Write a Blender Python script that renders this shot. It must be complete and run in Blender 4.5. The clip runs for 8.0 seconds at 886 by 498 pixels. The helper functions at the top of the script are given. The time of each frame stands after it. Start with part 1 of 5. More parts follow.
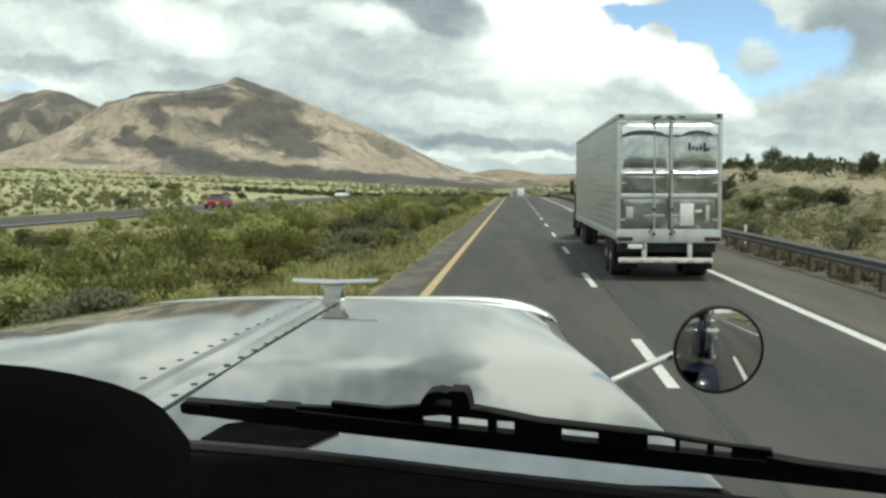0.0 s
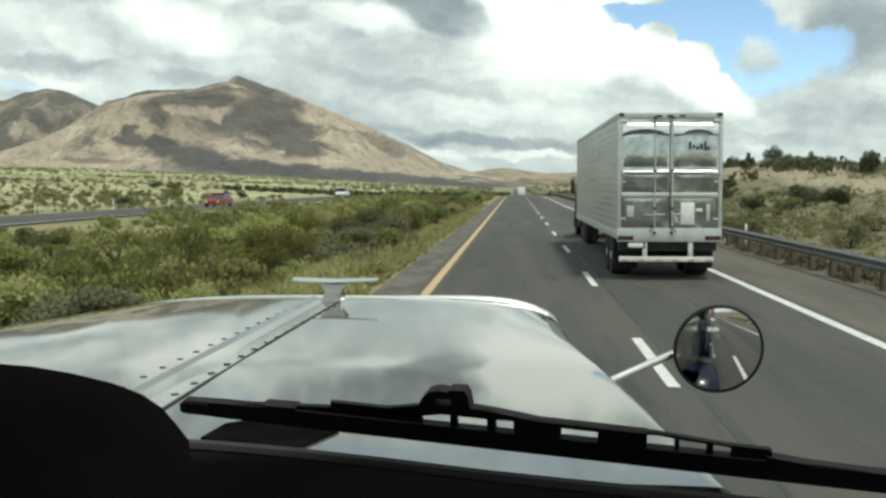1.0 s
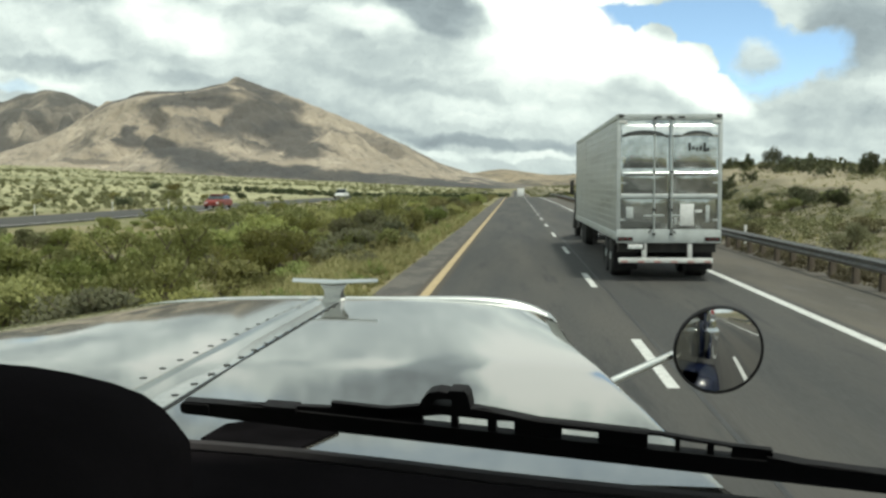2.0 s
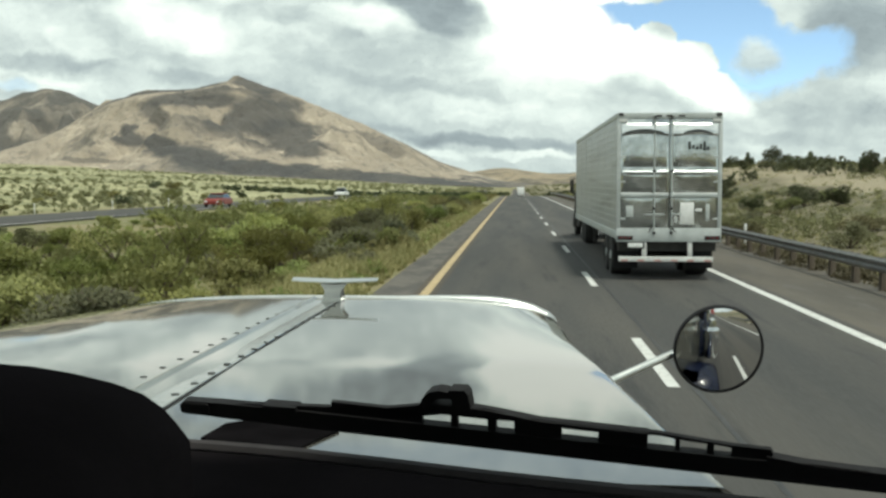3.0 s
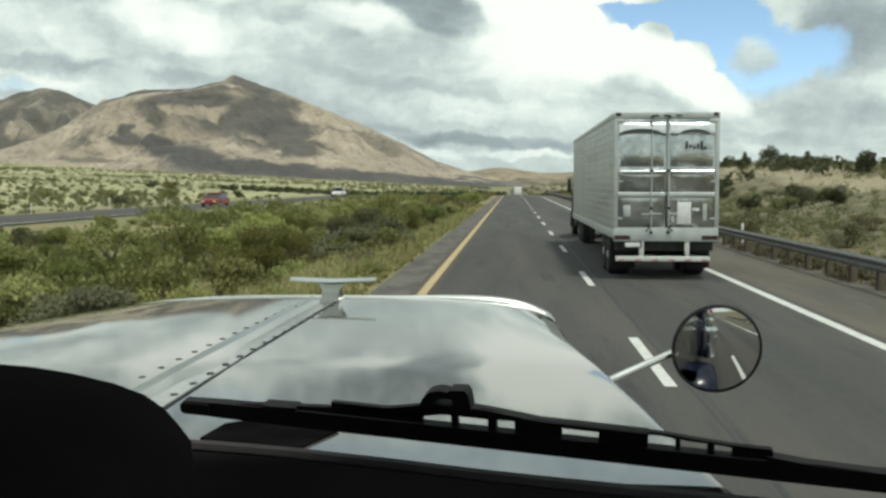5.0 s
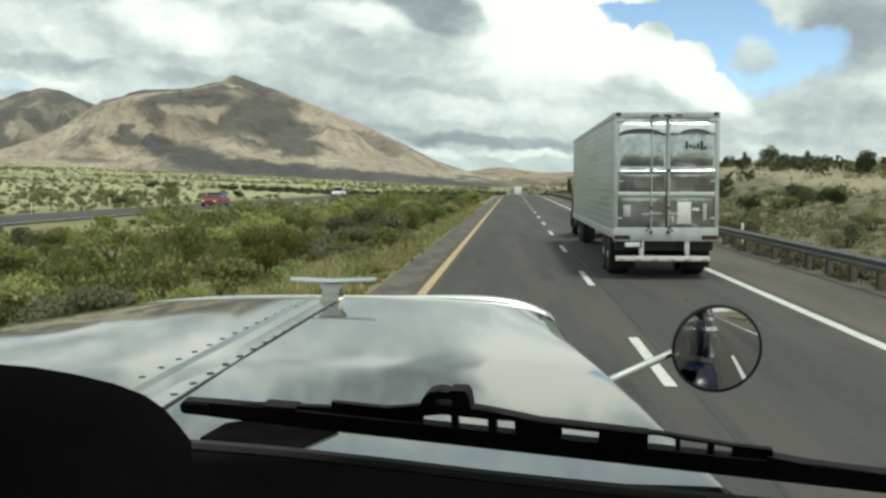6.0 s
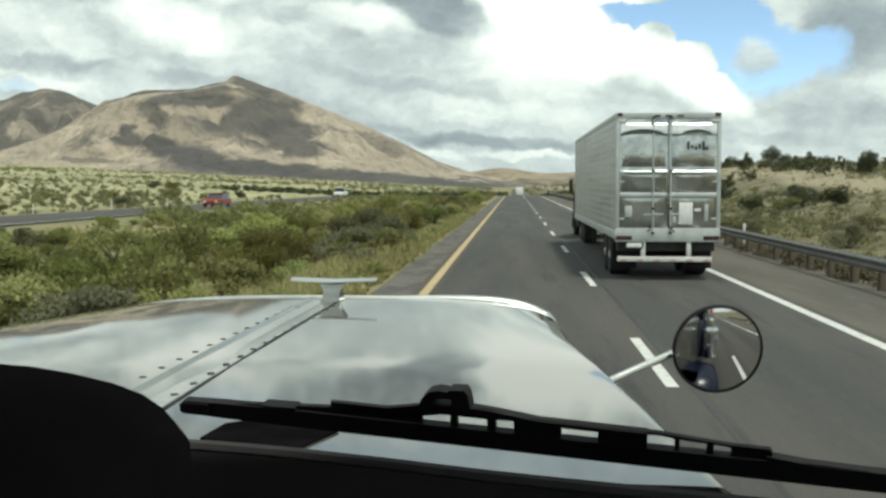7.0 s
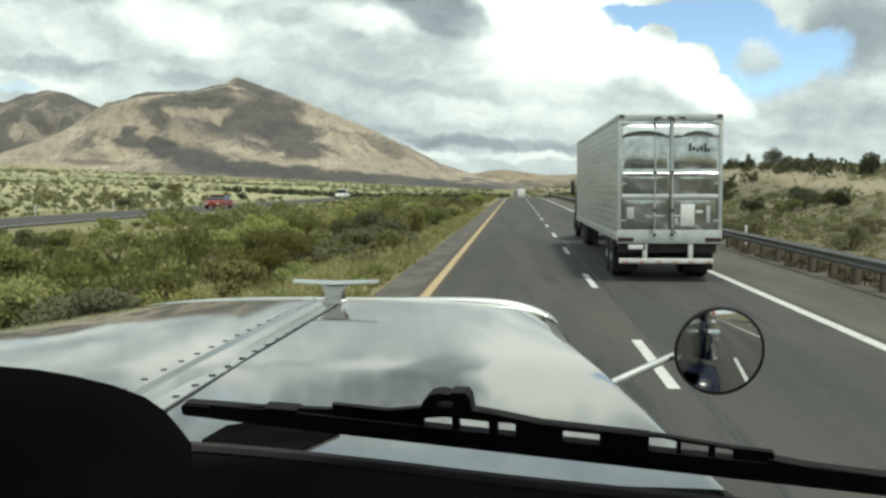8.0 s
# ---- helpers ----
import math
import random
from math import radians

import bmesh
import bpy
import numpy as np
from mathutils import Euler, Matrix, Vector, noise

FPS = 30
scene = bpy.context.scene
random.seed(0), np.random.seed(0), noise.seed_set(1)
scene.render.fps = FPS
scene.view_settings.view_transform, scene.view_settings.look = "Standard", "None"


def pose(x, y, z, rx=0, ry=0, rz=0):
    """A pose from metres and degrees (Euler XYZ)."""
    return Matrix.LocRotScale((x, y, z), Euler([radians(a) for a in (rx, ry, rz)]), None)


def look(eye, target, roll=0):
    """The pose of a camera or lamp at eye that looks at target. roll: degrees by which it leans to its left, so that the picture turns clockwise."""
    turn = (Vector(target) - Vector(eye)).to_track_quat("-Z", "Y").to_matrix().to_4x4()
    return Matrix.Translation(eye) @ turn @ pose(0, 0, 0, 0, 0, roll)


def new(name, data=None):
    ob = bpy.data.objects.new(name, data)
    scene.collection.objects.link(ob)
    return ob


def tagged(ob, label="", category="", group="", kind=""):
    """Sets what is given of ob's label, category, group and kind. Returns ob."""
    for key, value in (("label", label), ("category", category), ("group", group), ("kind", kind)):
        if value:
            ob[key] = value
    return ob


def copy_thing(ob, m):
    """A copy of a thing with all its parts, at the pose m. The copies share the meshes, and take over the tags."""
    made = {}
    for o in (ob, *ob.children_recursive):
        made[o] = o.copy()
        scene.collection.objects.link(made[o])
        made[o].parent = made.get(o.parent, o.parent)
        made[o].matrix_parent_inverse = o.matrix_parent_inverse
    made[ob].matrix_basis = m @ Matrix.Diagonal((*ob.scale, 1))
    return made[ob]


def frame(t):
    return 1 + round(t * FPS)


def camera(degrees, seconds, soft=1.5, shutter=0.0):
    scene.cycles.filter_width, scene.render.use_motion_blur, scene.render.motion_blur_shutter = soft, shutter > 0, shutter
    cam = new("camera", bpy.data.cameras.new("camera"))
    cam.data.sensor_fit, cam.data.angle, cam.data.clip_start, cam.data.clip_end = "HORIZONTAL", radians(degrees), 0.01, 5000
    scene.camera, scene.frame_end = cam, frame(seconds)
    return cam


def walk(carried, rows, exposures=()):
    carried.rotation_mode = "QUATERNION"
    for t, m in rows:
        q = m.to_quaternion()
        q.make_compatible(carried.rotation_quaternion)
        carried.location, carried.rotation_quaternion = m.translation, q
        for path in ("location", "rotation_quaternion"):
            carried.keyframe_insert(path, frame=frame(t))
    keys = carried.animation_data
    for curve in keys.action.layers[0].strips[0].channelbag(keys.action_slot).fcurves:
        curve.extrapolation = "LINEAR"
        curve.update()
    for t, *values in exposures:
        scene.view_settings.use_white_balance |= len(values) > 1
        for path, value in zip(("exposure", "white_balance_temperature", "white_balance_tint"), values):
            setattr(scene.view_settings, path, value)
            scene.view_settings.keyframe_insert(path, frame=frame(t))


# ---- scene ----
# The view from the cab of a truck on a desert highway: the truck, the trailer beside it, the road and the land.
# The road runs along +y, the camera stands over the middle of its lane.
EYE = (0.0, 0.0, 2.33)
PITCH, YAW = 86.54, 3.85
cam = camera(45.5, 8.0, soft=2.7)
# the sway of the camera in the cab: seconds, turn to the left and tilt up in degrees, shift to the right and up in millimetres
SHAKES = [(0.0, 0.073, 0.034, 1.6, -0.7), (0.5, 0.104, -0.028, 0.9, 0.6), (1.0, 0.104, -0.028, 2.9, -0.1), (1.5, 0.073, 0.064, 1.6, -1.4),
          (3.0, 0.073, -0.028, 1.6, -0.1), (3.5, -0.171, 0.064, -3.7, -0.1), (4.0, -0.202, 0.034, -4.4, -0.7), (4.5, -0.080, -0.028, -1.7, -0.1),
          (6.0, -0.080, -0.058, -1.7, 0.6), (6.5, 0.012, 0.064, -1.1, 0.6), (7.0, 0.012, -0.028, 0.9, -0.1), (7.5, -0.018, -0.119, -0.4, 0.6),
          (8.0, 0.104, 0.064, 0.9, 0.6)]
walk(cam, [(t, pose(EYE[0] + dx / 1000, EYE[1], EYE[2] + dz / 1000, PITCH + up, 0, YAW + turn)) for t, turn, up, dx, dz in SHAKES],
     exposures=[(0.0, 0.03, 6500, 2), (3.0, 0.03, 6500, 2), (4.2, -0.08, 6500, 2), (6.0, -0.04, 6500, 2), (7.0, 0.03, 6500, 2), (8.0, 0.03, 6500, 2)])

# ---- light ----
SUN_FROM = Vector((0.23, -0.26, 0.94)).normalized()
sun = new("sun", bpy.data.lights.new("sun", "SUN"))
sun.data.energy, sun.data.angle, sun.data.color = 2.6, radians(5.0), (1.0, 0.95, 0.86)
sun.matrix_world = look((60, 0, 120), Vector((60, 0, 120)) - SUN_FROM)


class Nodes:
    """Short ways to wire a node tree."""

    def __init__(self, tree):
        self.tree = tree
        tree.nodes.clear()

    def add(self, kind, operation=None):
        n = self.tree.nodes.new(kind)
        if operation:
            n.operation = operation
        return n

    def feed(self, socket, value):
        if isinstance(value, bpy.types.NodeSocket):
            self.tree.links.new(value, socket)
        elif isinstance(value, (tuple, list)) and len(value) == 3 and socket.type == "RGBA":
            socket.default_value = (*value, 1)
        else:
            socket.default_value = value

    def maths(self, op, a, b=0.0, clamp=False):
        n = self.add("ShaderNodeMath", op)
        n.use_clamp = clamp
        self.feed(n.inputs[0], a), self.feed(n.inputs[1], b)
        return n.outputs[0]

    def vec(self, op, a, b=(0, 0, 0), out=0):
        n = self.add("ShaderNodeVectorMath", op)
        self.feed(n.inputs[0], a), self.feed(n.inputs[1], b)
        return n.outputs[out]

    def noise(self, where, scale, detail=4.0, rough=0.55, colour=False, lacunarity=2.0):
        n = self.add("ShaderNodeTexNoise")
        self.feed(n.inputs["Vector"], where)
        n.inputs["Scale"].default_value, n.inputs["Detail"].default_value = scale, detail
        n.inputs["Roughness"].default_value, n.inputs["Lacunarity"].default_value = rough, lacunarity
        return n.outputs["Color" if colour else "Fac"]

    def spread(self, value, lo, hi, out_lo=0.0, out_hi=1.0, smooth=True):
        n = self.add("ShaderNodeMapRange")
        n.interpolation_type, n.clamp = "SMOOTHSTEP" if smooth else "LINEAR", True
        for i, v in enumerate((value, lo, hi, out_lo, out_hi)):
            self.feed(n.inputs[i], v)
        return n.outputs[0]

    def mix(self, fac, a, b, blend="MIX"):
        n = self.add("ShaderNodeMix")
        n.data_type, n.blend_type = "RGBA", blend
        self.feed(n.inputs[0], fac), self.feed(n.inputs[6], a), self.feed(n.inputs[7], b)
        return n.outputs[2]

    def ramp(self, fac, stops):
        n = self.add("ShaderNodeValToRGB")
        e = n.color_ramp.elements
        while len(e) < len(stops):
            e.new(0.5)
        for el, (p, c) in zip(e, stops):
            el.position, el.color = p, (*c, 1)
        self.feed(n.inputs[0], fac)
        return n.outputs[0]


def make_sky():
    """A bright sky of broken cumulus with blue gaps; the clouds are laid out over the slopes x/y and z/y of each direction."""
    world = bpy.data.worlds.new("sky")
    scene.world = world
    world.use_nodes = True
    g = Nodes(world.node_tree)
    way = g.add("ShaderNodeTexCoord").outputs["Generated"]
    sep = g.add("ShaderNodeSeparateXYZ")
    g.feed(sep.inputs[0], way)
    x, y, z = sep.outputs
    deep = g.maths("SQRT", g.maths("ADD", g.maths("ADD", g.maths("MULTIPLY", y, y), g.maths("MULTIPLY", g.maths("MULTIPLY", z, z), 0.25)), 0.002))
    u, v = g.maths("DIVIDE", x, deep), g.maths("DIVIDE", z, deep)
    flat = g.add("ShaderNodeCombineXYZ")
    g.feed(flat.inputs[0], u), g.feed(flat.inputs[1], v), g.feed(flat.inputs[2], g.spread(y, -0.1, 0.1, 3.0, 0.0))
    p = flat.outputs[0]
    # ragged edges at two sizes
    big = g.vec("SUBTRACT", g.noise(p, 11.0, 3.0, 0.6, True), (0.5, 0.5, 0.5))
    fine = g.vec("SUBTRACT", g.noise(p, 38.0, 5.0, 0.65, True), (0.5, 0.5, 0.5))
    bent = g.vec("ADD", p, g.vec("ADD", g.vec("MULTIPLY", big, (0.050, 0.030, 0)), g.vec("MULTIPLY", fine, (0.022, 0.016, 0))))

    puffs = g.vec("SUBTRACT", g.noise(p, 30.0, 7.0, 0.6, True), (0.5, 0.5, 0.5))
    puffed = g.vec("ADD", g.vec("ADD", p, g.vec("MULTIPLY", big, (0.010, 0.008, 0))), g.vec("MULTIPLY", puffs, (0.034, 0.030, 0)))

    def blob(u0, v0, a, b, turn=0.0, soft=0.45, ragged=False):
        n = g.add("ShaderNodeMapping")
        n.vector_type = "TEXTURE"
        g.feed(n.inputs["Vector"], puffed if ragged else bent)
        n.inputs["Location"].default_value, n.inputs["Scale"].default_value = (u0, v0, 0), (a, b, 1)
        n.inputs["Rotation"].default_value = (0, 0, radians(turn))
        return g.spread(g.vec("LENGTH", n.outputs[0], out=1), 1 + soft, 1 - soft)

    def pile(blobs):
        total = None
        for size, *where in blobs:
            one = g.maths("MULTIPLY", blob(*where), size)
            total = one if total is None else g.maths("ADD", total, one)
        return total

    # soft drifts drawn out along the horizon, and finer billows
    drift = g.noise(g.vec("MULTIPLY", bent, (0.6, 1.9, 1)), 9.0, 7.0, 0.58)
    tone = g.maths("MULTIPLY", g.maths("SUBTRACT", drift, 0.5), 0.75)
    tone = g.maths("ADD", tone, g.maths("MULTIPLY", g.maths("SUBTRACT", g.noise(g.vec("MULTIPLY", bent, (0.8, 1.3, 1)), 30.0, 7.0, 0.62), 0.5), 0.55))
    # knotted heads of cumulus above the broad cloud
    heads = g.maths("SUBTRACT", g.noise(puffed, 24.0, 6.0, 0.6), 0.48)
    tone = g.maths("ADD", tone, g.maths("MULTIPLY", g.maths("MULTIPLY", heads, 1.1), g.maths("MULTIPLY", g.spread(v, 0.168, 0.182), g.spread(v, 0.36, 0.22))))
    # wide banks of light and dark that go on overhead
    high = g.spread(v, 0.24, 0.36)
    banks = g.maths("MULTIPLY", g.maths("SUBTRACT", g.noise(g.vec("MULTIPLY", p, (1.0, 0.8, 1)), 3.2, 5.0, 0.55), 0.52), 2.6)
    tone = g.maths("ADD", tone, g.maths("MULTIPLY", banks, high))
    tone = g.maths("SUBTRACT", tone, g.spread(v, 0.45, 1.1, 0.0, 0.10))
    light = pile([(0.40, 0.026, 0.143, 0.070, 0.051, 0), (0.40, 0.104, 0.117, 0.064, 0.029, -12), (0.42, 0.158, 0.105, 0.030, 0.026, -25), (0.36, 0.188, 0.084, 0.026, 0.020, 0), (0.36, 0.045, 0.185, 0.075, 0.030, 0), (0.25, -0.144, 0.157, 0.040, 0.012, -6),
                  (0.30, -0.328, 0.152, 0.059, 0.022, -12), (0.14, -0.257, 0.134, 0.053, 0.014, -10), (0.14, -0.460, 0.166, 0.048, 0.019, 0), (0.12, -0.422, 0.138, 0.032, 0.011, -30), (0.14, -0.006, 0.070, 0.075, 0.009, -4),
                  (0.12, -0.043, 0.062, 0.027, 0.005, -4), (0.14, 0.221, 0.072, 0.029, 0.010, -10), (0.20, 0.010, 0.028, 0.048, 0.004, 0), (0.15, -0.064, 0.030, 0.021, 0.004, -15), (0.12, -0.446, 0.102, 0.032, 0.004, -8)])
    dark = pile([(0.36, -0.072, 0.161, 0.048, 0.021, -16, 0.25), (0.42, -0.127, 0.202, 0.091, 0.023, -4, 0.35), (0.26, -0.011, 0.040, 0.086, 0.006, -3), (0.20, -0.099, 0.049, 0.037, 0.007, -14), (0.20, -0.467, 0.119, 0.064, 0.008, -4),
                 (0.10, -0.390, 0.107, 0.048, 0.010, -6), (0.15, -0.302, 0.103, 0.048, 0.007, -6), (0.12, -0.463, 0.086, 0.043, 0.006, 0), (0.12, -0.214, 0.126, 0.043, 0.013, -12), (0.12, -0.208, 0.161, 0.059, 0.010, -5)])
    # the last two are added above the view to darken the hood's left reflection
    lesser = pile([(0.10, -0.149, 0.129, 0.029, 0.013, -40), (0.10, -0.112, 0.095, 0.080, 0.006, -10), (0.10, -0.144, 0.066, 0.053, 0.008, -14), (0.32, 0.306, 0.143, 0.042, 0.040, 0), (0.14, 0.285, 0.066, 0.059, 0.012, 0),
                   (0.12, 0.214, 0.046, 0.053, 0.006, 0), (0.16, 0.120, 0.088, 0.043, 0.008, -12), (0.30, -0.45, 0.29, 0.22, 0.09), (0.40, -0.58, 0.38, 0.30, 0.14)])
    tone = g.maths("SUBTRACT", g.maths("ADD", g.maths("ADD", tone, 0.565), light), g.maths("ADD", dark, lesser))
    cloud = g.ramp(tone, [(0.0, (0.21, 0.24, 0.27)), (0.28, (0.37, 0.42, 0.45)), (0.5, (0.56, 0.615, 0.620)), (0.70, (0.79, 0.845, 0.825)), (0.9, (1.0, 1.0, 0.97))])
    cloud = g.mix(1.0, cloud, (1.1, 1.1, 1.1), "MULTIPLY")
    blue = g.add("ShaderNodeTexSky")
    blue.sky_type, blue.sun_disc = "NISHITA", False
    blue.sun_elevation, blue.sun_rotation = math.asin(SUN_FROM.z), math.atan2(SUN_FROM.x, SUN_FROM.y)
    blue.altitude, blue.dust_density, blue.ozone_density, blue.air_density = 1500.0, 0.1, 4.0, 0.7
    rich = g.add("ShaderNodeHueSaturation")
    g.feed(rich.inputs["Color"], blue.outputs[0])
    rich.inputs["Saturation"].default_value, rich.inputs["Hue"].default_value = 0.84, 0.49
    blue_light = g.mix(1.0, rich.outputs[0], (0.185, 0.185, 0.185), "MULTIPLY")
    gaps = pile([(1.0, 0.165, 0.155, 0.102, 0.043, -24, 0.12, True), (1.0, 0.217, 0.113, 0.043, 0.027, -20, 0.25, True), (1.0, 0.273, 0.122, 0.033, 0.023, 0, 0.3, True), (0.3, -0.485, 0.097, 0.021, 0.006, 0, 0.5)])
    cover = pile([(1.3, 0.062, 0.141, 0.025, 0.028, 0, 0.1, True), (1.3, 0.096, 0.123, 0.025, 0.025, 0, 0.1, True), (1.3, 0.129, 0.128, 0.019, 0.024, 0, 0.1, True), (1.3, 0.158, 0.107, 0.025, 0.025, 0, 0.1, True),
                  (1.3, 0.183, 0.085, 0.024, 0.018, 0, 0.1, True), (1.3, 0.120, 0.093, 0.064, 0.027, 0, 0.1, True), (1.3, 0.026, 0.141, 0.037, 0.059, 0, 0.1, True),
                  # first here an added puff, so the hood mirrors cloud and not blue
                  (1.3, 0.095, 0.177, 0.045, 0.010, 0, 0.2), (0.9, 0.220, 0.114, 0.019, 0.015, 0, 0.5, True), (0.7, 0.262, 0.164, 0.024, 0.021, 0, 0.5, True)])
    gaps = g.maths("MULTIPLY", g.maths("SUBTRACT", g.maths("MINIMUM", gaps, 1.0), cover, True), g.spread(v, 0.1755, 0.168))
    # thin cloud higher up, through which some blue shows
    gaps = g.maths("ADD", gaps, pile([(0.48, -0.067, 0.274, 0.481, 0.029, 0, 0.4), (0.35, -0.277, 0.217, 0.059, 0.015, 0, 0.5)]), True)
    whole = g.mix(gaps, cloud, blue_light)
    back = g.add("ShaderNodeBackground")
    g.feed(back.inputs["Color"], whole)
    back.inputs["Strength"].default_value = 1.0
    g.feed(g.add("ShaderNodeOutputWorld").inputs[0], back.outputs[0])


make_sky()


# ---- materials ----
def surface(name, a, b, scale=6.0, rough=0.7, metal=0.0, bump=0.0, fine=60.0, c=None, stretch=(1, 1, 1), contrast=(0.35, 0.65), vary=0.0, speck=0.35, coat=0.0, sheen=0.5):
    """A surface between the colours a and b at one size, with grain at another; c: a rarer third colour; vary: how far whole objects differ."""
    m = bpy.data.materials.new(name)
    m.use_nodes = True
    g = Nodes(m.node_tree)
    where = g.vec("MULTIPLY", g.add("ShaderNodeTexCoord").outputs["Object"], stretch)
    broad = g.spread(g.noise(where, scale, 4.0), *contrast)
    grain = g.noise(where, fine, 3.0, 0.6)
    colour = g.mix(broad, a, b)
    if c:
        colour = g.mix(g.spread(g.noise(where, scale * 2.7, 5.0, 0.65), 0.52, 0.68), colour, c)
    colour = g.mix(speck, colour, g.mix(grain, (0.35, 0.35, 0.35), (0.68, 0.68, 0.68)), "OVERLAY")
    if vary:
        info = g.add("ShaderNodeObjectInfo").outputs["Random"]
        shift = g.add("ShaderNodeHueSaturation")
        g.feed(shift.inputs["Hue"], g.spread(info, 0, 1, 0.5 - 0.06 * vary, 0.5 + 0.05 * vary, False))
        g.feed(shift.inputs["Value"], g.spread(g.maths("FRACT", g.maths("MULTIPLY", info, 7.3)), 0, 1, 1 - 0.35 * vary, 1 + 0.35 * vary, False))
        g.feed(shift.inputs["Color"], colour)
        colour = shift.outputs[0]
    s = g.add("ShaderNodeBsdfPrincipled")
    g.feed(s.inputs["Base Color"], colour)
    g.feed(s.inputs["Roughness"], g.spread(grain, 0.2, 0.8, rough * 0.8, min(rough * 1.2, 1.0), False))
    s.inputs["Metallic"].default_value = metal
    s.inputs["Coat Weight"].default_value = coat
    s.inputs["Specular IOR Level"].default_value = sheen
    if bump:
        n = g.add("ShaderNodeBump")
        n.inputs["Strength"].default_value, n.inputs["Distance"].default_value = 0.6, bump
        g.feed(n.inputs["Height"], g.maths("ADD", grain, g.maths("MULTIPLY", broad, 1.5)))
        g.feed(s.inputs["Normal"], n.outputs[0])
    g.feed(g.add("ShaderNodeOutputMaterial").inputs[0], s.outputs[0])
    return m


def foliage(name, a, b, vary=1.0):
    """Leaves: each leaf a shade between two greens, a little light passing through."""
    m = bpy.data.materials.new(name)
    m.use_nodes = True
    g = Nodes(m.node_tree)
    one = g.add("ShaderNodeNewGeometry").outputs["Random Per Island"]
    where = g.add("ShaderNodeTexCoord").outputs["Object"]
    clump = g.spread(g.noise(where, 1.6, 2.0), 0.35, 0.65)
    colour = g.mix(g.maths("ADD", g.maths("MULTIPLY", one, 0.5), g.maths("MULTIPLY", clump, 0.5)), a, b)
    info = g.add("ShaderNodeObjectInfo").outputs["Random"]
    shift = g.add("ShaderNodeHueSaturation")
    g.feed(shift.inputs["Hue"], g.spread(info, 0, 1, 0.5 - 0.025 * vary, 0.5 + 0.02 * vary, False))
    g.feed(shift.inputs["Value"], g.spread(g.maths("FRACT", g.maths("MULTIPLY", info, 7.3)), 0, 1, 1 - 0.3 * vary, 1 + 0.3 * vary, False))
    g.feed(shift.inputs["Color"], colour)
    s = g.add("ShaderNodeBsdfPrincipled")
    g.feed(s.inputs["Base Color"], shift.outputs[0])
    s.inputs["Roughness"].default_value = 0.75
    thin = g.add("ShaderNodeBsdfTranslucent")
    g.feed(thin.inputs[0], shift.outputs[0])
    both = g.add("ShaderNodeMixShader")
    both.inputs[0].default_value = 0.38
    g.feed(both.inputs[1], s.outputs[0]), g.feed(both.inputs[2], thin.outputs[0])
    g.feed(g.add("ShaderNodeOutputMaterial").inputs[0], both.outputs[0])
    return m


def make_ground_paint():
    """Desert soil with dry grass, yellower on the far plain, greener in the median."""
    m = bpy.data.materials.new("desert_ground")
    m.use_nodes = True
    g = Nodes(m.node_tree)
    where = g.add("ShaderNodeTexCoord").outputs["Object"]
    sep = g.add("ShaderNodeSeparateXYZ")
    g.feed(sep.inputs[0], where)
    x = sep.outputs[0]
    patch = g.spread(g.noise(where, 0.09, 5.0, 0.6), 0.40, 0.62)
    near = g.mix(patch, (0.27, 0.23, 0.12), (0.17, 0.18, 0.07))
    near = g.mix(g.spread(g.noise(where, 0.6, 5.0, 0.65), 0.5, 0.7), near, (0.30, 0.25, 0.17))
    streak = g.spread(g.noise(g.vec("MULTIPLY", where, (1, 0.25, 1)), 0.03, 6.0, 0.62), 0.42, 0.60)
    plain = g.mix(streak, (0.54, 0.50, 0.30), (0.42, 0.395, 0.215))
    plain = g.mix(g.spread(g.noise(where, 0.006, 4.0), 0.5, 0.66), plain, (0.26, 0.26, 0.13))
    plain = g.mix(g.maths("MULTIPLY", g.spread(g.noise(where, 0.14, 6.0, 0.65), 0.42, 0.56), 0.9), plain, (0.25, 0.25, 0.13))
    plain = g.mix(g.maths("MULTIPLY", g.spread(g.noise(where, 0.6, 5.0, 0.7), 0.50, 0.66), 0.7), plain, (0.20, 0.20, 0.10))
    right = g.mix(g.spread(g.noise(where, 0.05, 5.0, 0.6), 0.4, 0.6), (0.180, 0.155, 0.099), (0.125, 0.120, 0.063))
    right = g.mix(g.spread(g.noise(where, 0.35, 5.0, 0.65), 0.5, 0.7), right, (0.27, 0.23, 0.155))
    sandy = g.maths("ADD", x, g.maths("MULTIPLY", g.maths("SUBTRACT", g.noise(where, 0.05, 5.0), 0.5), 12.0))
    right = g.mix(g.maths("MULTIPLY", g.spread(sandy, 26.5, 29.0), g.spread(sandy, 36.0, 31.5, 0.1, 0.9)), right, (0.35, 0.30, 0.205))
    colour = g.mix(g.spread(x, -36.0, -46.0), near, plain)
    colour = g.mix(g.spread(x, 6.0, 9.0), colour, right)
    grain = g.noise(where, 9.0, 4.0, 0.7)
    colour = g.mix(0.5, colour, g.mix(grain, (0.25, 0.25, 0.25), (0.75, 0.75, 0.75)), "OVERLAY")
    s = g.add("ShaderNodeBsdfPrincipled")
    g.feed(s.inputs["Base Color"], colour)
    s.inputs["Roughness"].default_value = 0.95
    n = g.add("ShaderNodeBump")
    n.inputs["Strength"].default_value, n.inputs["Distance"].default_value = 0.8, 0.08
    g.feed(n.inputs["Height"], grain), g.feed(s.inputs["Normal"], n.outputs[0])
    g.feed(g.add("ShaderNodeOutputMaterial").inputs[0], s.outputs[0])
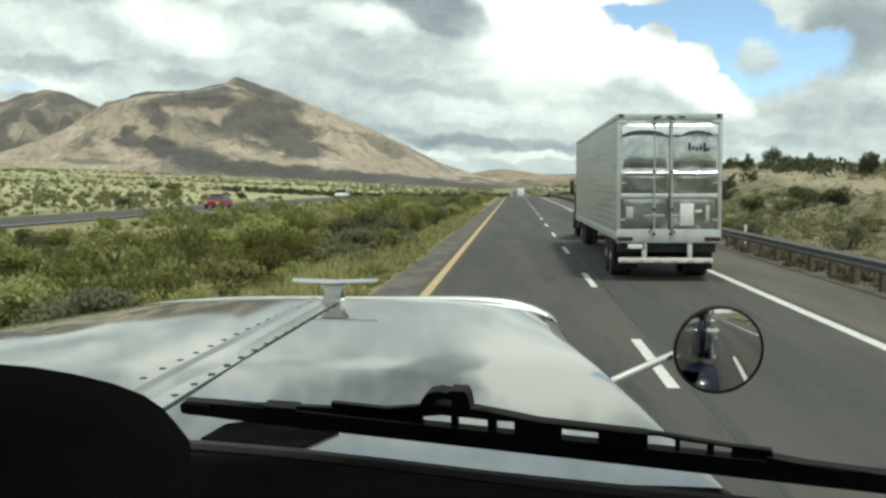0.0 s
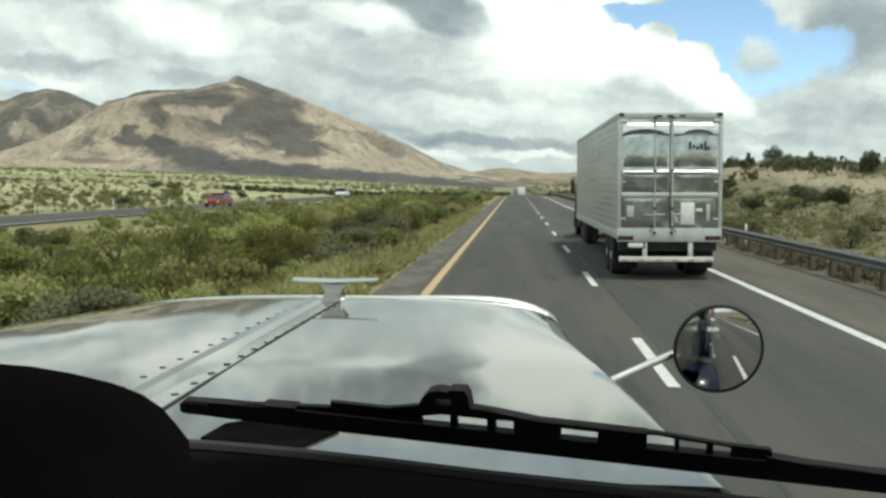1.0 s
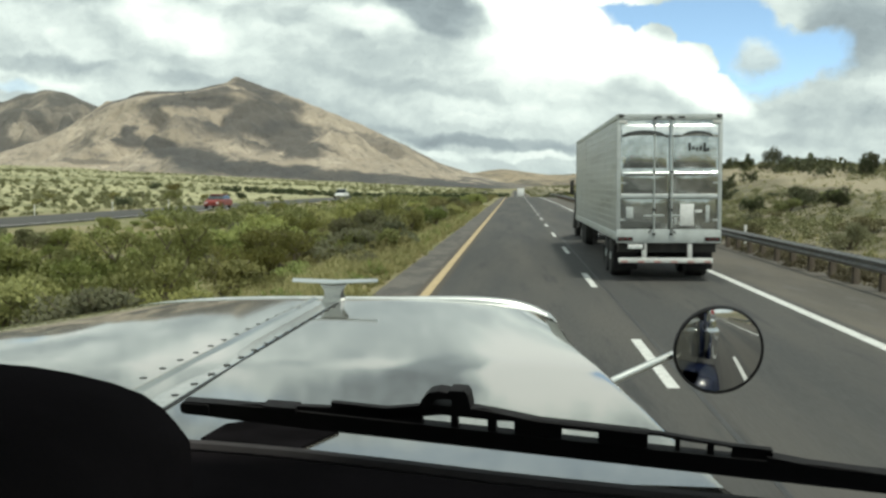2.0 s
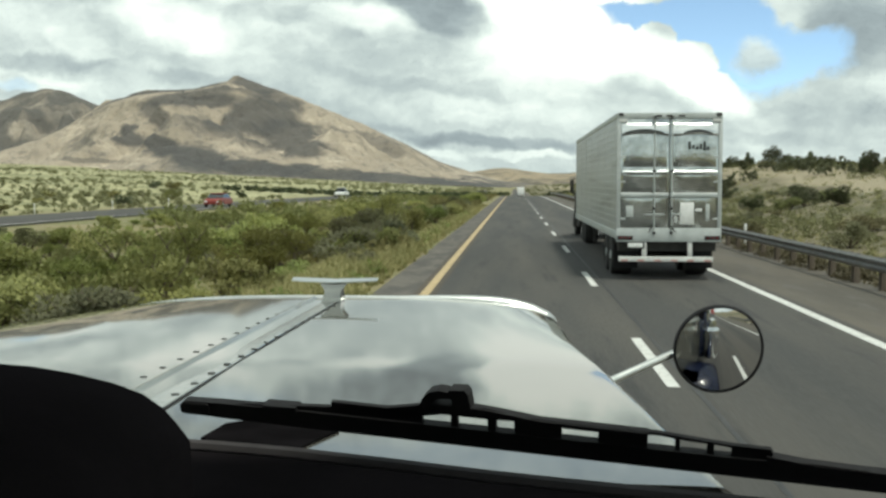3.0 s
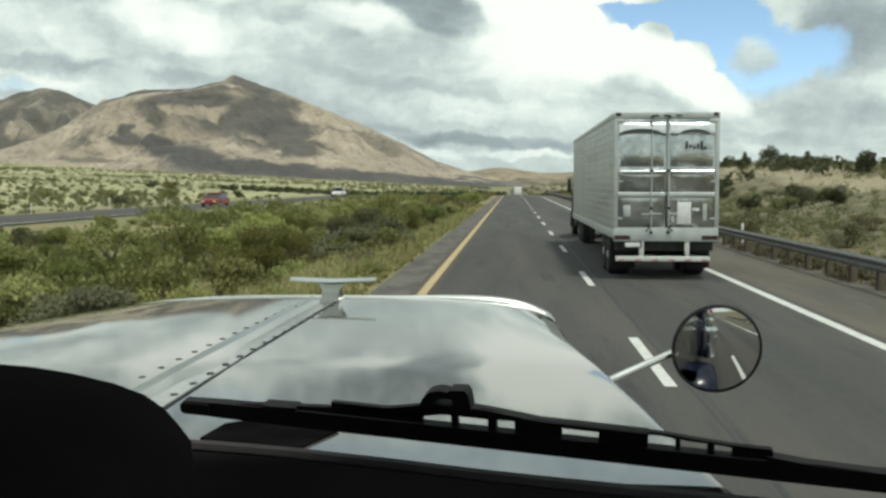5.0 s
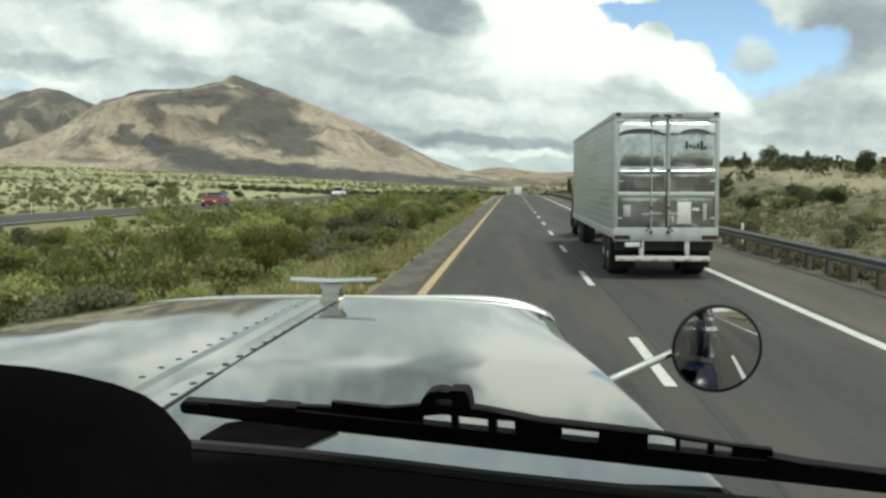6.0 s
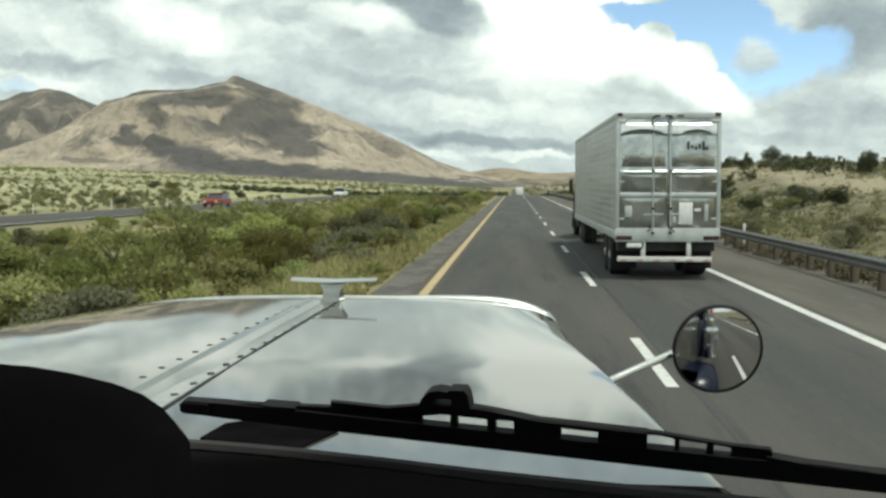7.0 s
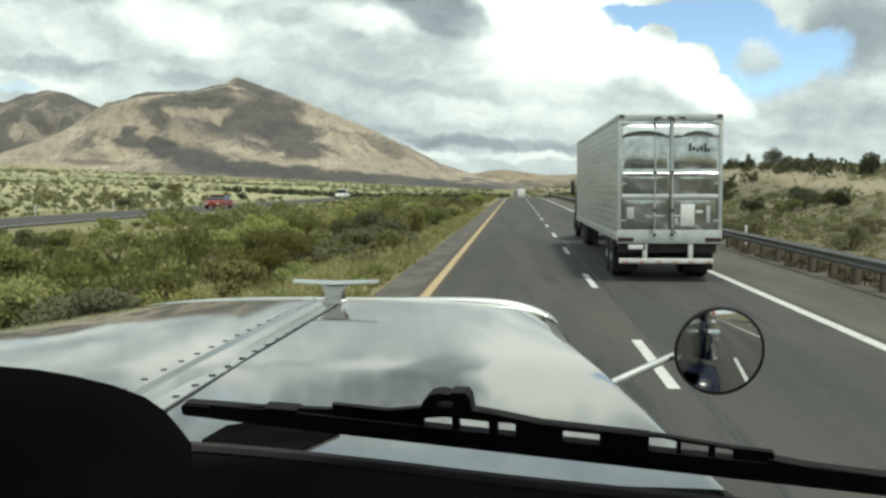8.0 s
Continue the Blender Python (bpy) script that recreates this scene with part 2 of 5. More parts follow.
    return m


def make_rock_paint(name, sand, scrub, low=0.47, high=0.57, wood=46.0, shade_tracts=(), noisy=0.85):
    """A dry mountainside: tan grass and rock, with wide stretches of dark scrub and small bushes; placed dark patches
    paint in cloud shade too.
    """
    m = bpy.data.materials.new(name)
    m.use_nodes = True
    g = Nodes(m.node_tree)
    where = g.add("ShaderNodeTexCoord").outputs["Object"]
    tract = g.spread(g.noise(g.vec("ADD", where, (310.0, 0.0, 90.0)), 0.0034, 5.0, 0.55), low, high)
    dots = g.spread(g.noise(where, 0.035, 4.0, 0.7), 0.52, 0.64)
    pale = g.spread(g.noise(where, 0.009, 5.0, 0.65), 0.5, 0.7)
    colour = g.mix(pale, sand, tuple(min(1, v * 1.45) for v in sand))
    colour = g.mix(g.maths("MULTIPLY", dots, 0.45), colour, scrub)
    colour = g.mix(g.maths("MULTIPLY", tract, noisy), colour, scrub)
    # cloud shade painted in scrub colour, along with thick scrub at the foot
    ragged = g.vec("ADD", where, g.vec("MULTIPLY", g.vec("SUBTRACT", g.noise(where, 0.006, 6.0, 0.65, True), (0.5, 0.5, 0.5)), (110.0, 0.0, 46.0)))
    for much, x, z, across, up, turn in shade_tracts:
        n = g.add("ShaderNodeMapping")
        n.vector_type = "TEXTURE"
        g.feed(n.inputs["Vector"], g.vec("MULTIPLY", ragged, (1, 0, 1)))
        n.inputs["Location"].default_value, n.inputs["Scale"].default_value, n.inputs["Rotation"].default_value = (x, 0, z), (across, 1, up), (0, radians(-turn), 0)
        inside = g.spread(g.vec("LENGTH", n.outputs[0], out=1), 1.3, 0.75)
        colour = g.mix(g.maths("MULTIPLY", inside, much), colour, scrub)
    # woodland on the lowest slopes
    sep = g.add("ShaderNodeSeparateXYZ")
    g.feed(sep.inputs[0], where)
    edge = g.maths("ADD", sep.outputs[2], g.maths("MULTIPLY", g.maths("SUBTRACT", g.noise(where, 0.006, 5.0, 0.6), 0.5), 150.0))
    colour = g.mix(g.maths("MULTIPLY", g.spread(edge, wood + 12.0, wood - 12.0), 0.8), colour, scrub)
    s = g.add("ShaderNodeBsdfPrincipled")
    g.feed(s.inputs["Base Color"], colour)
    s.inputs["Roughness"].default_value = 1.0
    n = g.add("ShaderNodeBump")
    n.inputs["Strength"].default_value, n.inputs["Distance"].default_value = 0.9, 22.0
    g.feed(n.inputs["Height"], g.noise(where, 0.02, 5.0, 0.65)), g.feed(s.inputs["Normal"], n.outputs[0])
    g.feed(g.add("ShaderNodeOutputMaterial").inputs[0], s.outputs[0])
    return m


def make_glass(name):
    m = bpy.data.materials.new(name)
    m.use_nodes = True
    g = Nodes(m.node_tree)
    clear, shine = g.add("ShaderNodeBsdfTransparent"), g.add("ShaderNodeBsdfGlossy")
    clear.inputs[0].default_value = (0.97, 0.985, 0.98, 1)
    shine.inputs["Roughness"].default_value = 0.01
    facing = g.add("ShaderNodeFresnel")
    facing.inputs[0].default_value = 1.1
    both = g.add("ShaderNodeMixShader")
    g.feed(both.inputs[0], facing.outputs[0]), g.feed(both.inputs[1], clear.outputs[0]), g.feed(both.inputs[2], shine.outputs[0])
    g.feed(g.add("ShaderNodeOutputMaterial").inputs[0], both.outputs[0])
    return m


def plain(name, colour, rough, metal=0.0):
    return surface(name, colour, tuple(v * 0.85 for v in colour), 9.0, rough, metal, speck=0.15)


GROUND = make_ground_paint()
# dark patches paint cloud shade and scrub, placed to fit the camera's view
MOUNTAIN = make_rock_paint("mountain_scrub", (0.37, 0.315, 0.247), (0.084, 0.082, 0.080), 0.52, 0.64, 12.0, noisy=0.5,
                           shade_tracts=[(0.85, -854, 226, 102, 24, 4), (0.8, -880, 266, 112, 28, 5), (0.75, -919, 180, 84, 25, -30), (0.65, -737, 268, 104, 18, -22), (0.85, -692, 187, 72, 63, -25), (0.85, -602, 133, 75, 45, -25), (0.85, -470, 85, 61, 24, -12),
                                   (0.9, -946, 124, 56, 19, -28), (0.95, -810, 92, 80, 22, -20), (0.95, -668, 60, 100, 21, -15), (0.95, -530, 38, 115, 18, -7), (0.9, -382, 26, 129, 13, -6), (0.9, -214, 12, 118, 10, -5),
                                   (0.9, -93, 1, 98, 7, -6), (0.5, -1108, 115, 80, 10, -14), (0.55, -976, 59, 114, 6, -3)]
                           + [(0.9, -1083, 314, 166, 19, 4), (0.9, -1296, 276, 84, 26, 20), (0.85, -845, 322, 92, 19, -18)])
FAR_MOUNTAIN = make_rock_paint("far_mountain_scrub", (0.28, 0.245, 0.20), (0.095, 0.093, 0.088), 0.36, 0.50)
FAR_HILL = make_rock_paint("far_hills", (0.33, 0.27, 0.19), (0.12, 0.11, 0.09), 0.5, 0.62, 20.0)
ASPHALT = surface("asphalt", (0.048, 0.047, 0.045), (0.080, 0.073, 0.064), 0.62, 0.85, bump=0.005, fine=38.0, c=(0.038, 0.037, 0.036), stretch=(1, 0.07, 1), speck=0.5)
SHOULDER = surface("worn_shoulder_asphalt", (0.082, 0.073, 0.060), (0.116, 0.101, 0.081), 0.8, 0.9, bump=0.006, fine=30.0, c=(0.11, 0.10, 0.09), stretch=(1, 0.2, 1))
DARK_SHOULDER = surface("dark_shoulder_asphalt", (0.072, 0.066, 0.060), (0.130, 0.117, 0.100), 1.3, 0.9, bump=0.012, fine=22.0, c=(0.17, 0.15, 0.125), stretch=(1, 0.4, 1), speck=0.55)
ROAD_DIRT = surface("rusty_road_dirt", (0.090, 0.070, 0.050), (0.072, 0.060, 0.047), 1.1, 0.9, fine=30.0, c=(0.115, 0.085, 0.055), stretch=(2.5, 0.12, 1))
TAR = surface("sealing_tar", (0.028, 0.028, 0.028), (0.045, 0.044, 0.042), 0.9, 0.6, fine=30.0, stretch=(1, 0.3, 1))
GRAVEL = surface("roadside_gravel", (0.15, 0.13, 0.10), (0.21, 0.18, 0.135), 2.0, 0.95, bump=0.02, fine=22.0, c=(0.15, 0.13, 0.10))
WHITE_LINE = surface("white_road_paint", (0.66, 0.66, 0.63), (0.52, 0.52, 0.49), 4.0, 0.7, fine=40.0, c=(0.36, 0.35, 0.33), contrast=(0.45, 0.7))
YELLOW_LINE = surface("yellow_road_paint", (0.51, 0.385, 0.21), (0.42, 0.325, 0.18), 2.5, 0.7, fine=40.0, c=(0.26, 0.20, 0.12), contrast=(0.45, 0.7))
GALVANISED = surface("galvanised_steel", (0.22, 0.225, 0.225), (0.15, 0.15, 0.15), 5.0, 0.5, 0.6, fine=30.0, c=(0.20, 0.16, 0.12))
POST_WOOD = surface("weathered_post_wood", (0.085, 0.068, 0.054), (0.13, 0.105, 0.08), 6.0, 0.9, bump=0.004, stretch=(1, 1, 0.2))
HOOD_PAINT = surface("silver_hood_paint", (0.254, 0.248, 0.218), (0.202, 0.198, 0.174), 1.6, 0.042, 0.65, fine=26.0, speck=0.18)
HINGE_METAL = surface("brushed_hinge_metal", (0.42, 0.425, 0.39), (0.35, 0.355, 0.325), 3.0, 0.15, 0.8, fine=50.0, speck=0.03)
LIP_METAL = surface("worn_bright_metal", (0.82, 0.83, 0.80), (0.72, 0.73, 0.70), 6.0, 0.34, 1.0, fine=40.0, speck=0.15)
RIVET = surface("dark_rivet_steel", (0.085, 0.085, 0.08), (0.13, 0.13, 0.12), 9.0, 0.35, 0.8)
NAVY = surface("navy_truck_paint", (0.012, 0.018, 0.05), (0.016, 0.022, 0.06), 3.0, 0.25, 0.0, speck=0.1, coat=1.0)
CHROME = surface("chrome", (0.90, 0.91, 0.91), (0.86, 0.87, 0.87), 5.0, 0.08, 1.0, speck=0.06)
MIRROR = surface("mirror_glass", (0.78, 0.79, 0.79), (0.76, 0.77, 0.77), 5.0, 0.025, 1.0, speck=0.0)
RUBBER = surface("black_rubber", (0.012, 0.011, 0.012), (0.018, 0.017, 0.018), 12.0, 0.6, fine=80.0, sheen=0.2)
VENT_BLACK = surface("matt_black_plastic", (0.006, 0.0055, 0.006), (0.010, 0.009, 0.010), 12.0, 1.0, fine=70.0, sheen=0.0)
TYRE = surface("tyre_rubber", (0.018, 0.018, 0.018), (0.035, 0.033, 0.030), 5.0, 0.8, fine=40.0)
DASH = surface("black_dash_vinyl", (0.0155, 0.0135, 0.0148), (0.020, 0.0172, 0.019), 8.0, 0.95, bump=0.0006, fine=260.0, sheen=0.0)
# rubber grey raised to stand in for daylight on the seal
SEAL = surface("faded_rubber_seal", (0.105, 0.098, 0.101), (0.082, 0.077, 0.080), 10.0, 0.85, fine=60.0, sheen=0.2)
LINING = surface("dark_cab_lining", (0.025, 0.025, 0.028), (0.035, 0.035, 0.038), 4.0, 0.9, fine=60.0)
STEEL = surface("polished_stainless", (0.62, 0.65, 0.64), (0.44, 0.47, 0.46), 3.2, 0.12, 1.0, bump=0.0012, fine=4.0, speck=0.2)
# streaks drawn out along the siding paint in its horizontal reflections
TRAILER_SIDE = surface("white_aluminium_siding", (0.50, 0.52, 0.51), (0.58, 0.60, 0.59), 0.8, 0.42, 0.25, fine=12.0, c=(0.40, 0.41, 0.40), stretch=(1, 0.08, 2.2), speck=0.25)
FRAME_GREY = surface("pale_metal_frame", (0.58, 0.61, 0.60), (0.48, 0.51, 0.50), 3.0, 0.45, 0.1, fine=20.0, speck=0.2)
BLACK_STEEL = surface("black_chassis_steel", (0.02, 0.02, 0.02), (0.04, 0.037, 0.033), 4.0, 0.7, fine=20.0)
WHITE_PAINT = plain("white_paint", (0.78, 0.78, 0.75), 0.4)
RED_LENS = plain("red_lens", (0.13, 0.010, 0.010), 0.25)
FADED_RED = plain("faded_red_tape", (0.55, 0.30, 0.28), 0.5)
RED_PAINT = surface("red_truck_paint", (0.42, 0.025, 0.015), (0.48, 0.03, 0.02), 2.0, 0.28, speck=0.1, coat=0.6)
PAPER = plain("white_notice", (0.93, 0.93, 0.91), 0.6)
DARK_MARK = plain("dark_lettering", (0.05, 0.055, 0.055), 0.5)
DARK_GLASS = plain("dark_window_glass", (0.02, 0.025, 0.03), 0.06)
BARK = surface("grey_bark", (0.10, 0.08, 0.06), (0.15, 0.12, 0.09), 8.0, 0.95, bump=0.006, stretch=(1, 1, 0.3))
LEAF = [foliage("olive_leaves", (0.148, 0.153, 0.052), (0.345, 0.342, 0.130)),
        foliage("bright_leaves", (0.158, 0.180, 0.052), (0.355, 0.372, 0.128)),
        foliage("grey_green_leaves", (0.12, 0.125, 0.065), (0.24, 0.24, 0.14)),
        foliage("dark_juniper_leaves", (0.05, 0.062, 0.03), (0.115, 0.13, 0.062))]
BANK_LEAF = foliage("dull_bank_leaves", (0.098, 0.100, 0.045), (0.245, 0.235, 0.118))
BRIGHT_STEEL = surface("bright_brushed_steel", (0.76, 0.78, 0.77), (0.66, 0.68, 0.67), 3.0, 0.2, 1.0, speck=0.15)
DULL_RED = surface("dull_red_car_paint", (0.20, 0.03, 0.02), (0.24, 0.035, 0.025), 2.0, 0.4, speck=0.1)
WEED = foliage("brown_weeds", (0.075, 0.066, 0.040), (0.17, 0.145, 0.085), 0.0)
GRASS = foliage("dry_grass", (0.19, 0.20, 0.07), (0.46, 0.41, 0.20), 0.0)
SCRUB = foliage("far_scrub", (0.145, 0.150, 0.078), (0.31, 0.305, 0.16), 0.0)
WINDSCREEN = make_glass("windscreen_glass")


# ---- ways to build ----
def finish(bm, name, material, smooth=False):
    bmesh.ops.recalc_face_normals(bm, faces=bm.faces)
    me = bpy.data.meshes.new(name)
    bm.to_mesh(me)
    bm.free()
    me.materials.append(material)
    if smooth:
        me.polygons.foreach_set("use_smooth", [True] * len(me.polygons))
        me.set_sharp_from_angle(angle=radians(38))
    return me


def part(name, bm, material, parent, label="", smooth=True):
    """One mesh object under a thing or under a part."""
    ob = new(name, finish(bm, name, material, smooth))
    ob.parent = parent
    return tagged(ob, label) if label else ob


def again(ob, m):
    """Another piece on the same mesh, under the same parent."""
    other = new(ob.name.split(".")[0], ob.data)
    other.parent, other.matrix_basis = ob.parent, m
    if "label" in ob:
        other["label"] = ob["label"]
    return other


def thing(name, label, category, m=None, group="", kind=""):
    ob = new(name)
    ob.empty_display_size = 0.2
    if m is not None:
        ob.matrix_basis = m
    return tagged(ob, label, category, group, kind)


def setting(name, bm, material, label, category, smooth=False):
    return tagged(new(name, finish(bm, name, material, smooth)), label, category, kind="structure")


def box(x0, x1, y0, y1, z0, z1, bevel=0.0, bm=None, steps=2):
    out = bm or bmesh.new()
    made = bmesh.ops.create_cube(out, size=1.0, matrix=Matrix.Translation(((x0 + x1) / 2, (y0 + y1) / 2, (z0 + z1) / 2)) @ Matrix.Diagonal((abs(x1 - x0), abs(y1 - y0), abs(z1 - z0), 1)))
    if bevel:
        edges = list({e for v in made["verts"] for e in v.link_edges})
        bmesh.ops.bevel(out, geom=edges, offset=bevel, segments=steps, affect="EDGES", profile=0.5)
    return out


def rod(p0, p1, r0, r1=None, sides=16, bm=None, bevel=0.0):
    out = bm or bmesh.new()
    a, b = Vector(p0), Vector(p1)
    turn = (b - a).to_track_quat("Z", "Y").to_matrix().to_4x4()
    made = bmesh.ops.create_cone(out, cap_ends=True, segments=sides, radius1=r0, radius2=r0 if r1 is None else r1, depth=(b - a).length, matrix=Matrix.Translation((a + b) / 2) @ turn)
    if bevel:
        edges = [e for e in {e for v in made["verts"] for e in v.link_edges} if any(len(f.verts) > 4 for f in e.link_faces)]
        bmesh.ops.bevel(out, geom=edges, offset=bevel, segments=2, affect="EDGES")
    return out


def pipe(points, radius, sides=10, bm=None):
    """A round tube through points; radius: one number or one for each point."""
    out = bm or bmesh.new()
    pts = [Vector(p) for p in points]
    radii = radius if isinstance(radius, (list, tuple)) else [radius] * len(pts)
    rings = []
    for i, (p, r) in enumerate(zip(pts, radii)):
        ahead = (pts[min(i + 1, len(pts) - 1)] - pts[max(i - 1, 0)]).normalized()
        turn = ahead.to_track_quat("Z", "Y").to_matrix()
        rings.append([out.verts.new(p + turn @ Vector((r * math.cos(a), r * math.sin(a), 0))) for a in (2 * math.pi * k / sides for k in range(sides))])
    skin(out, rings, True)
    return out


def skin(bm, rings, closed=True, caps=True):
    """Faces between rows of vertices of the same count."""
    for a, b in zip(rings, rings[1:]):
        n = len(a)
        for k in range(n if closed else n - 1):
            bm.faces.new((a[k], a[(k + 1) % n], b[(k + 1) % n], b[k]))
    if closed and caps:
        bm.faces.new(rings[0]), bm.faces.new(rings[-1])


def loft(rows, closed=True, caps=True, bm=None):
    out = bm or bmesh.new()
    skin(out, [[out.verts.new(p) for p in row] for row in rows], closed, caps)
    return out


def lathe(profile, axis_m, sides=32, bm=None):
    """Turns a profile of (radius, height) about the local z of axis_m."""
    out = bm or bmesh.new()
    rings = [[out.verts.new(axis_m @ Vector((r * math.cos(a), r * math.sin(a), h))) for a in (2 * math.pi * k / sides for k in range(sides))] for r, h in profile]
    skin(out, rings, True)
    return out


def prism(outline, y0, y1, bm=None, plane="xz"):
    """A closed outline in a plane, pushed from y0 to y1 along the third axis."""
    put = {"xz": lambda a, b, c: (a, c, b), "yz": lambda a, b, c: (c, a, b), "xy": lambda a, b, c: (a, b, c)}[plane]
    return loft([[put(a, b, y0) for a, b in outline], [put(a, b, y1) for a, b in outline]], bm=bm)


def smoothstep(a, b, x):
    t = np.clip((x - a) / (b - a), 0, 1)
    return t * t * (3 - 2 * t)


def mesh_of(name, verts, faces, material, smooth=False):
    me = bpy.data.meshes.new(name)
    me.from_pydata(verts, [], faces)
    me.materials.append(material)
    if smooth:
        me.polygons.foreach_set("use_smooth", [True] * len(me.polygons))
    return me


# ---- the land ----
ROAD_LEFT, ROAD_RIGHT = -3.05, 8.35
YELLOW_X, DASH_X, WHITE_X = -1.92, 1.83, 5.33


def hum(x, y, size, seed=0.0):
    return noise.noise((x / size + seed, y / size - seed * 0.7, seed))


def sag(y):
    """How far the land lies lower beyond the gentle crest of the road."""
    return 6.5e-5 * (min(max(y, 180.0), 430.0) - 180.0) ** 2


def ground_z(x, y):
    return land_z(x, y) - sag(y)


def land_z(x, y):
    """Height of the land: a shallow median, the other carriageway, a plain that rises to the left, a scrubby bank to the right."""
    if x > ROAD_RIGHT:
        d = x - ROAD_RIGHT
        z = -0.25 * float(smoothstep(0, 1.2, d)) + 3.3 * float(smoothstep(4, 30, d)) + 0.012 * max(0.0, d - 25)
        z += hum(x, y, 22, 3.1) * 0.9 * float(smoothstep(4, 22, d)) + hum(x, y, 75, 5.2) * 2.0 * float(smoothstep(15, 70, d))
        z += hum(x, y, 4.5, 1.3) * 0.18 * float(smoothstep(1, 6, d)) + hum(x, y, 420, 8.0) * 7.0 * float(smoothstep(60, 400, d))
        z += 1.9 * float(smoothstep(70, 150, y)) * float(smoothstep(16, 36, x))
        return z
    if x < ROAD_LEFT:
        d = ROAD_LEFT - x
        z = -0.55 * float(smoothstep(0.4, 6.5, d)) + 0.50 * float(smoothstep(15, 24, d))
        z += hum(x, y, 5.5, 2.2) * 0.10 * float(smoothstep(1, 5, d)) * (1 - float(smoothstep(20, 24, d)))
        far = max(0.0, d - 36)
        z += 0.047 * far + hum(x, y, 60, 4.4) * 1.2 * float(smoothstep(8, 90, far)) + hum(x, y, 260, 6.1) * 5.0 * float(smoothstep(60, 500, far))
        return z
    return -0.12


def make_ground():
    near = [-46, -42, -38.5, -36, -33, -30, -28, -26, -24]
    xs = [-4600, -4000, -3400, -2900, -2400, -2000, -1700, -1400, -1150, -950, -780, -640, -520, -430, -350, -290, -240, -200, -165, -140, -118, -100, -86, -74, -64, -56, -50]
    xs += near + [-22 + 0.8 * i for i in range(24)] + [ROAD_LEFT - 0.02, ROAD_LEFT + 0.1, ROAD_RIGHT - 0.1, ROAD_RIGHT + 0.02]
    xs += [8.8 + 0.8 * i for i in range(36)] + [38, 40, 43, 46, 50, 55, 60, 66, 73, 80, 90, 100, 115, 130, 150, 175, 205, 240, 290, 350, 430, 540, 680, 860, 1100, 1400, 1900, 2600, 3600, 4600]
    ys = [-600, -450, -330, -240, -170, -120, -85, -60, -42, -30, -20] + [-12 + 1.5 * i for i in range(60)]
    step = 1.6
    while ys[-1] < 4700:
        ys.append(ys[-1] + step)
        step *= 1.045
    xs = sorted(set(round(x, 3) for x in xs))
    verts = [(x, y, ground_z(x, y)) for y in ys for x in xs]
    n = len(xs)
    faces = [(j * n + i, j * n + i + 1, (j + 1) * n + i + 1, (j + 1) * n + i) for j in range(len(ys) - 1) for i in range(n - 1)]
    ob = new("ground", mesh_of("ground", verts, faces, GROUND, True))
    tagged(ob, "dry desert ground with tan soil and patchy grass", "ground", kind="structure")


make_ground()


def slab(name, x0, x1, material, label, category, top=0.0, y0=-400.0, y1=1500.0, thick=0.10, lean=0.0):
    bm = bmesh.new()
    rows = []
    y = y0
    while y < y1:
        rows.append(y)
        y += 6 if -20 < y < 120 else 10 if 120 <= y < 480 else 40
    rows.append(y1)
    loft([[(x0, y, top - sag(y)), (x1, y, top + lean - sag(y)), (x1, y, top + lean - thick - sag(y)), (x0, y, top - thick - sag(y))] for y in rows], bm=bm)
    return setting(name, bm, material, label, category)


slab("road", YELLOW_X - 0.25, WHITE_X + 0.28, ASPHALT, "grey asphalt two-lane highway with worn wheel tracks", "road")
slab("shoulder_left", ROAD_LEFT, YELLOW_X - 0.252, DARK_SHOULDER, "narrow gravelly grey shoulder beside the yellow line", "road shoulder", -0.004)
slab("shoulder_right", WHITE_X + 0.282, ROAD_RIGHT, SHOULDER, "wide brownish worn asphalt shoulder beside the guardrail", "road shoulder", -0.004)
slab("gravel_verge", ROAD_LEFT - 0.55, ROAD_LEFT - 0.002, GRAVEL, "strip of loose gravel along the shoulder", "verge", -0.03, lean=0.02, thick=0.3)
slab("gravel_verge", ROAD_RIGHT + 0.002, ROAD_RIGHT + 1.0, GRAVEL, "strip of loose gravel along the shoulder", "verge", -0.01, lean=-0.06, thick=0.3)
slab("opposite_road", -36.6, -28.6, ASPHALT, "opposite carriageway of grey asphalt beyond the median", "road", 0.06, thick=0.7)
slab("dirt_band", YELLOW_X - 0.23, YELLOW_X + 0.24, ROAD_DIRT, "rusty brown dirt along the yellow line", "road dirt", 0.0035, thick=0.01, y1=500)
slab("yellow_edge_line", YELLOW_X - 0.10, YELLOW_X + 0.10, YELLOW_LINE, "solid yellow painted edge line", "road marking", 0.008, thick=0.01, y1=900)
slab("white_edge_line", WHITE_X - 0.10, WHITE_X + 0.10, WHITE_LINE, "solid white painted edge line", "road marking", 0.004, thick=0.01, y1=900)
slab("white_edge_line", -28.95, -28.8, WHITE_LINE, "solid white edge line of the opposite carriageway", "road marking", 0.064, thick=0.01, y1=900)


slab("tar_seam", DASH_X + 0.20, DASH_X + 0.26, TAR, "dark sealed joint between the lanes", "road seam", 0.003, thick=0.01, y1=300)


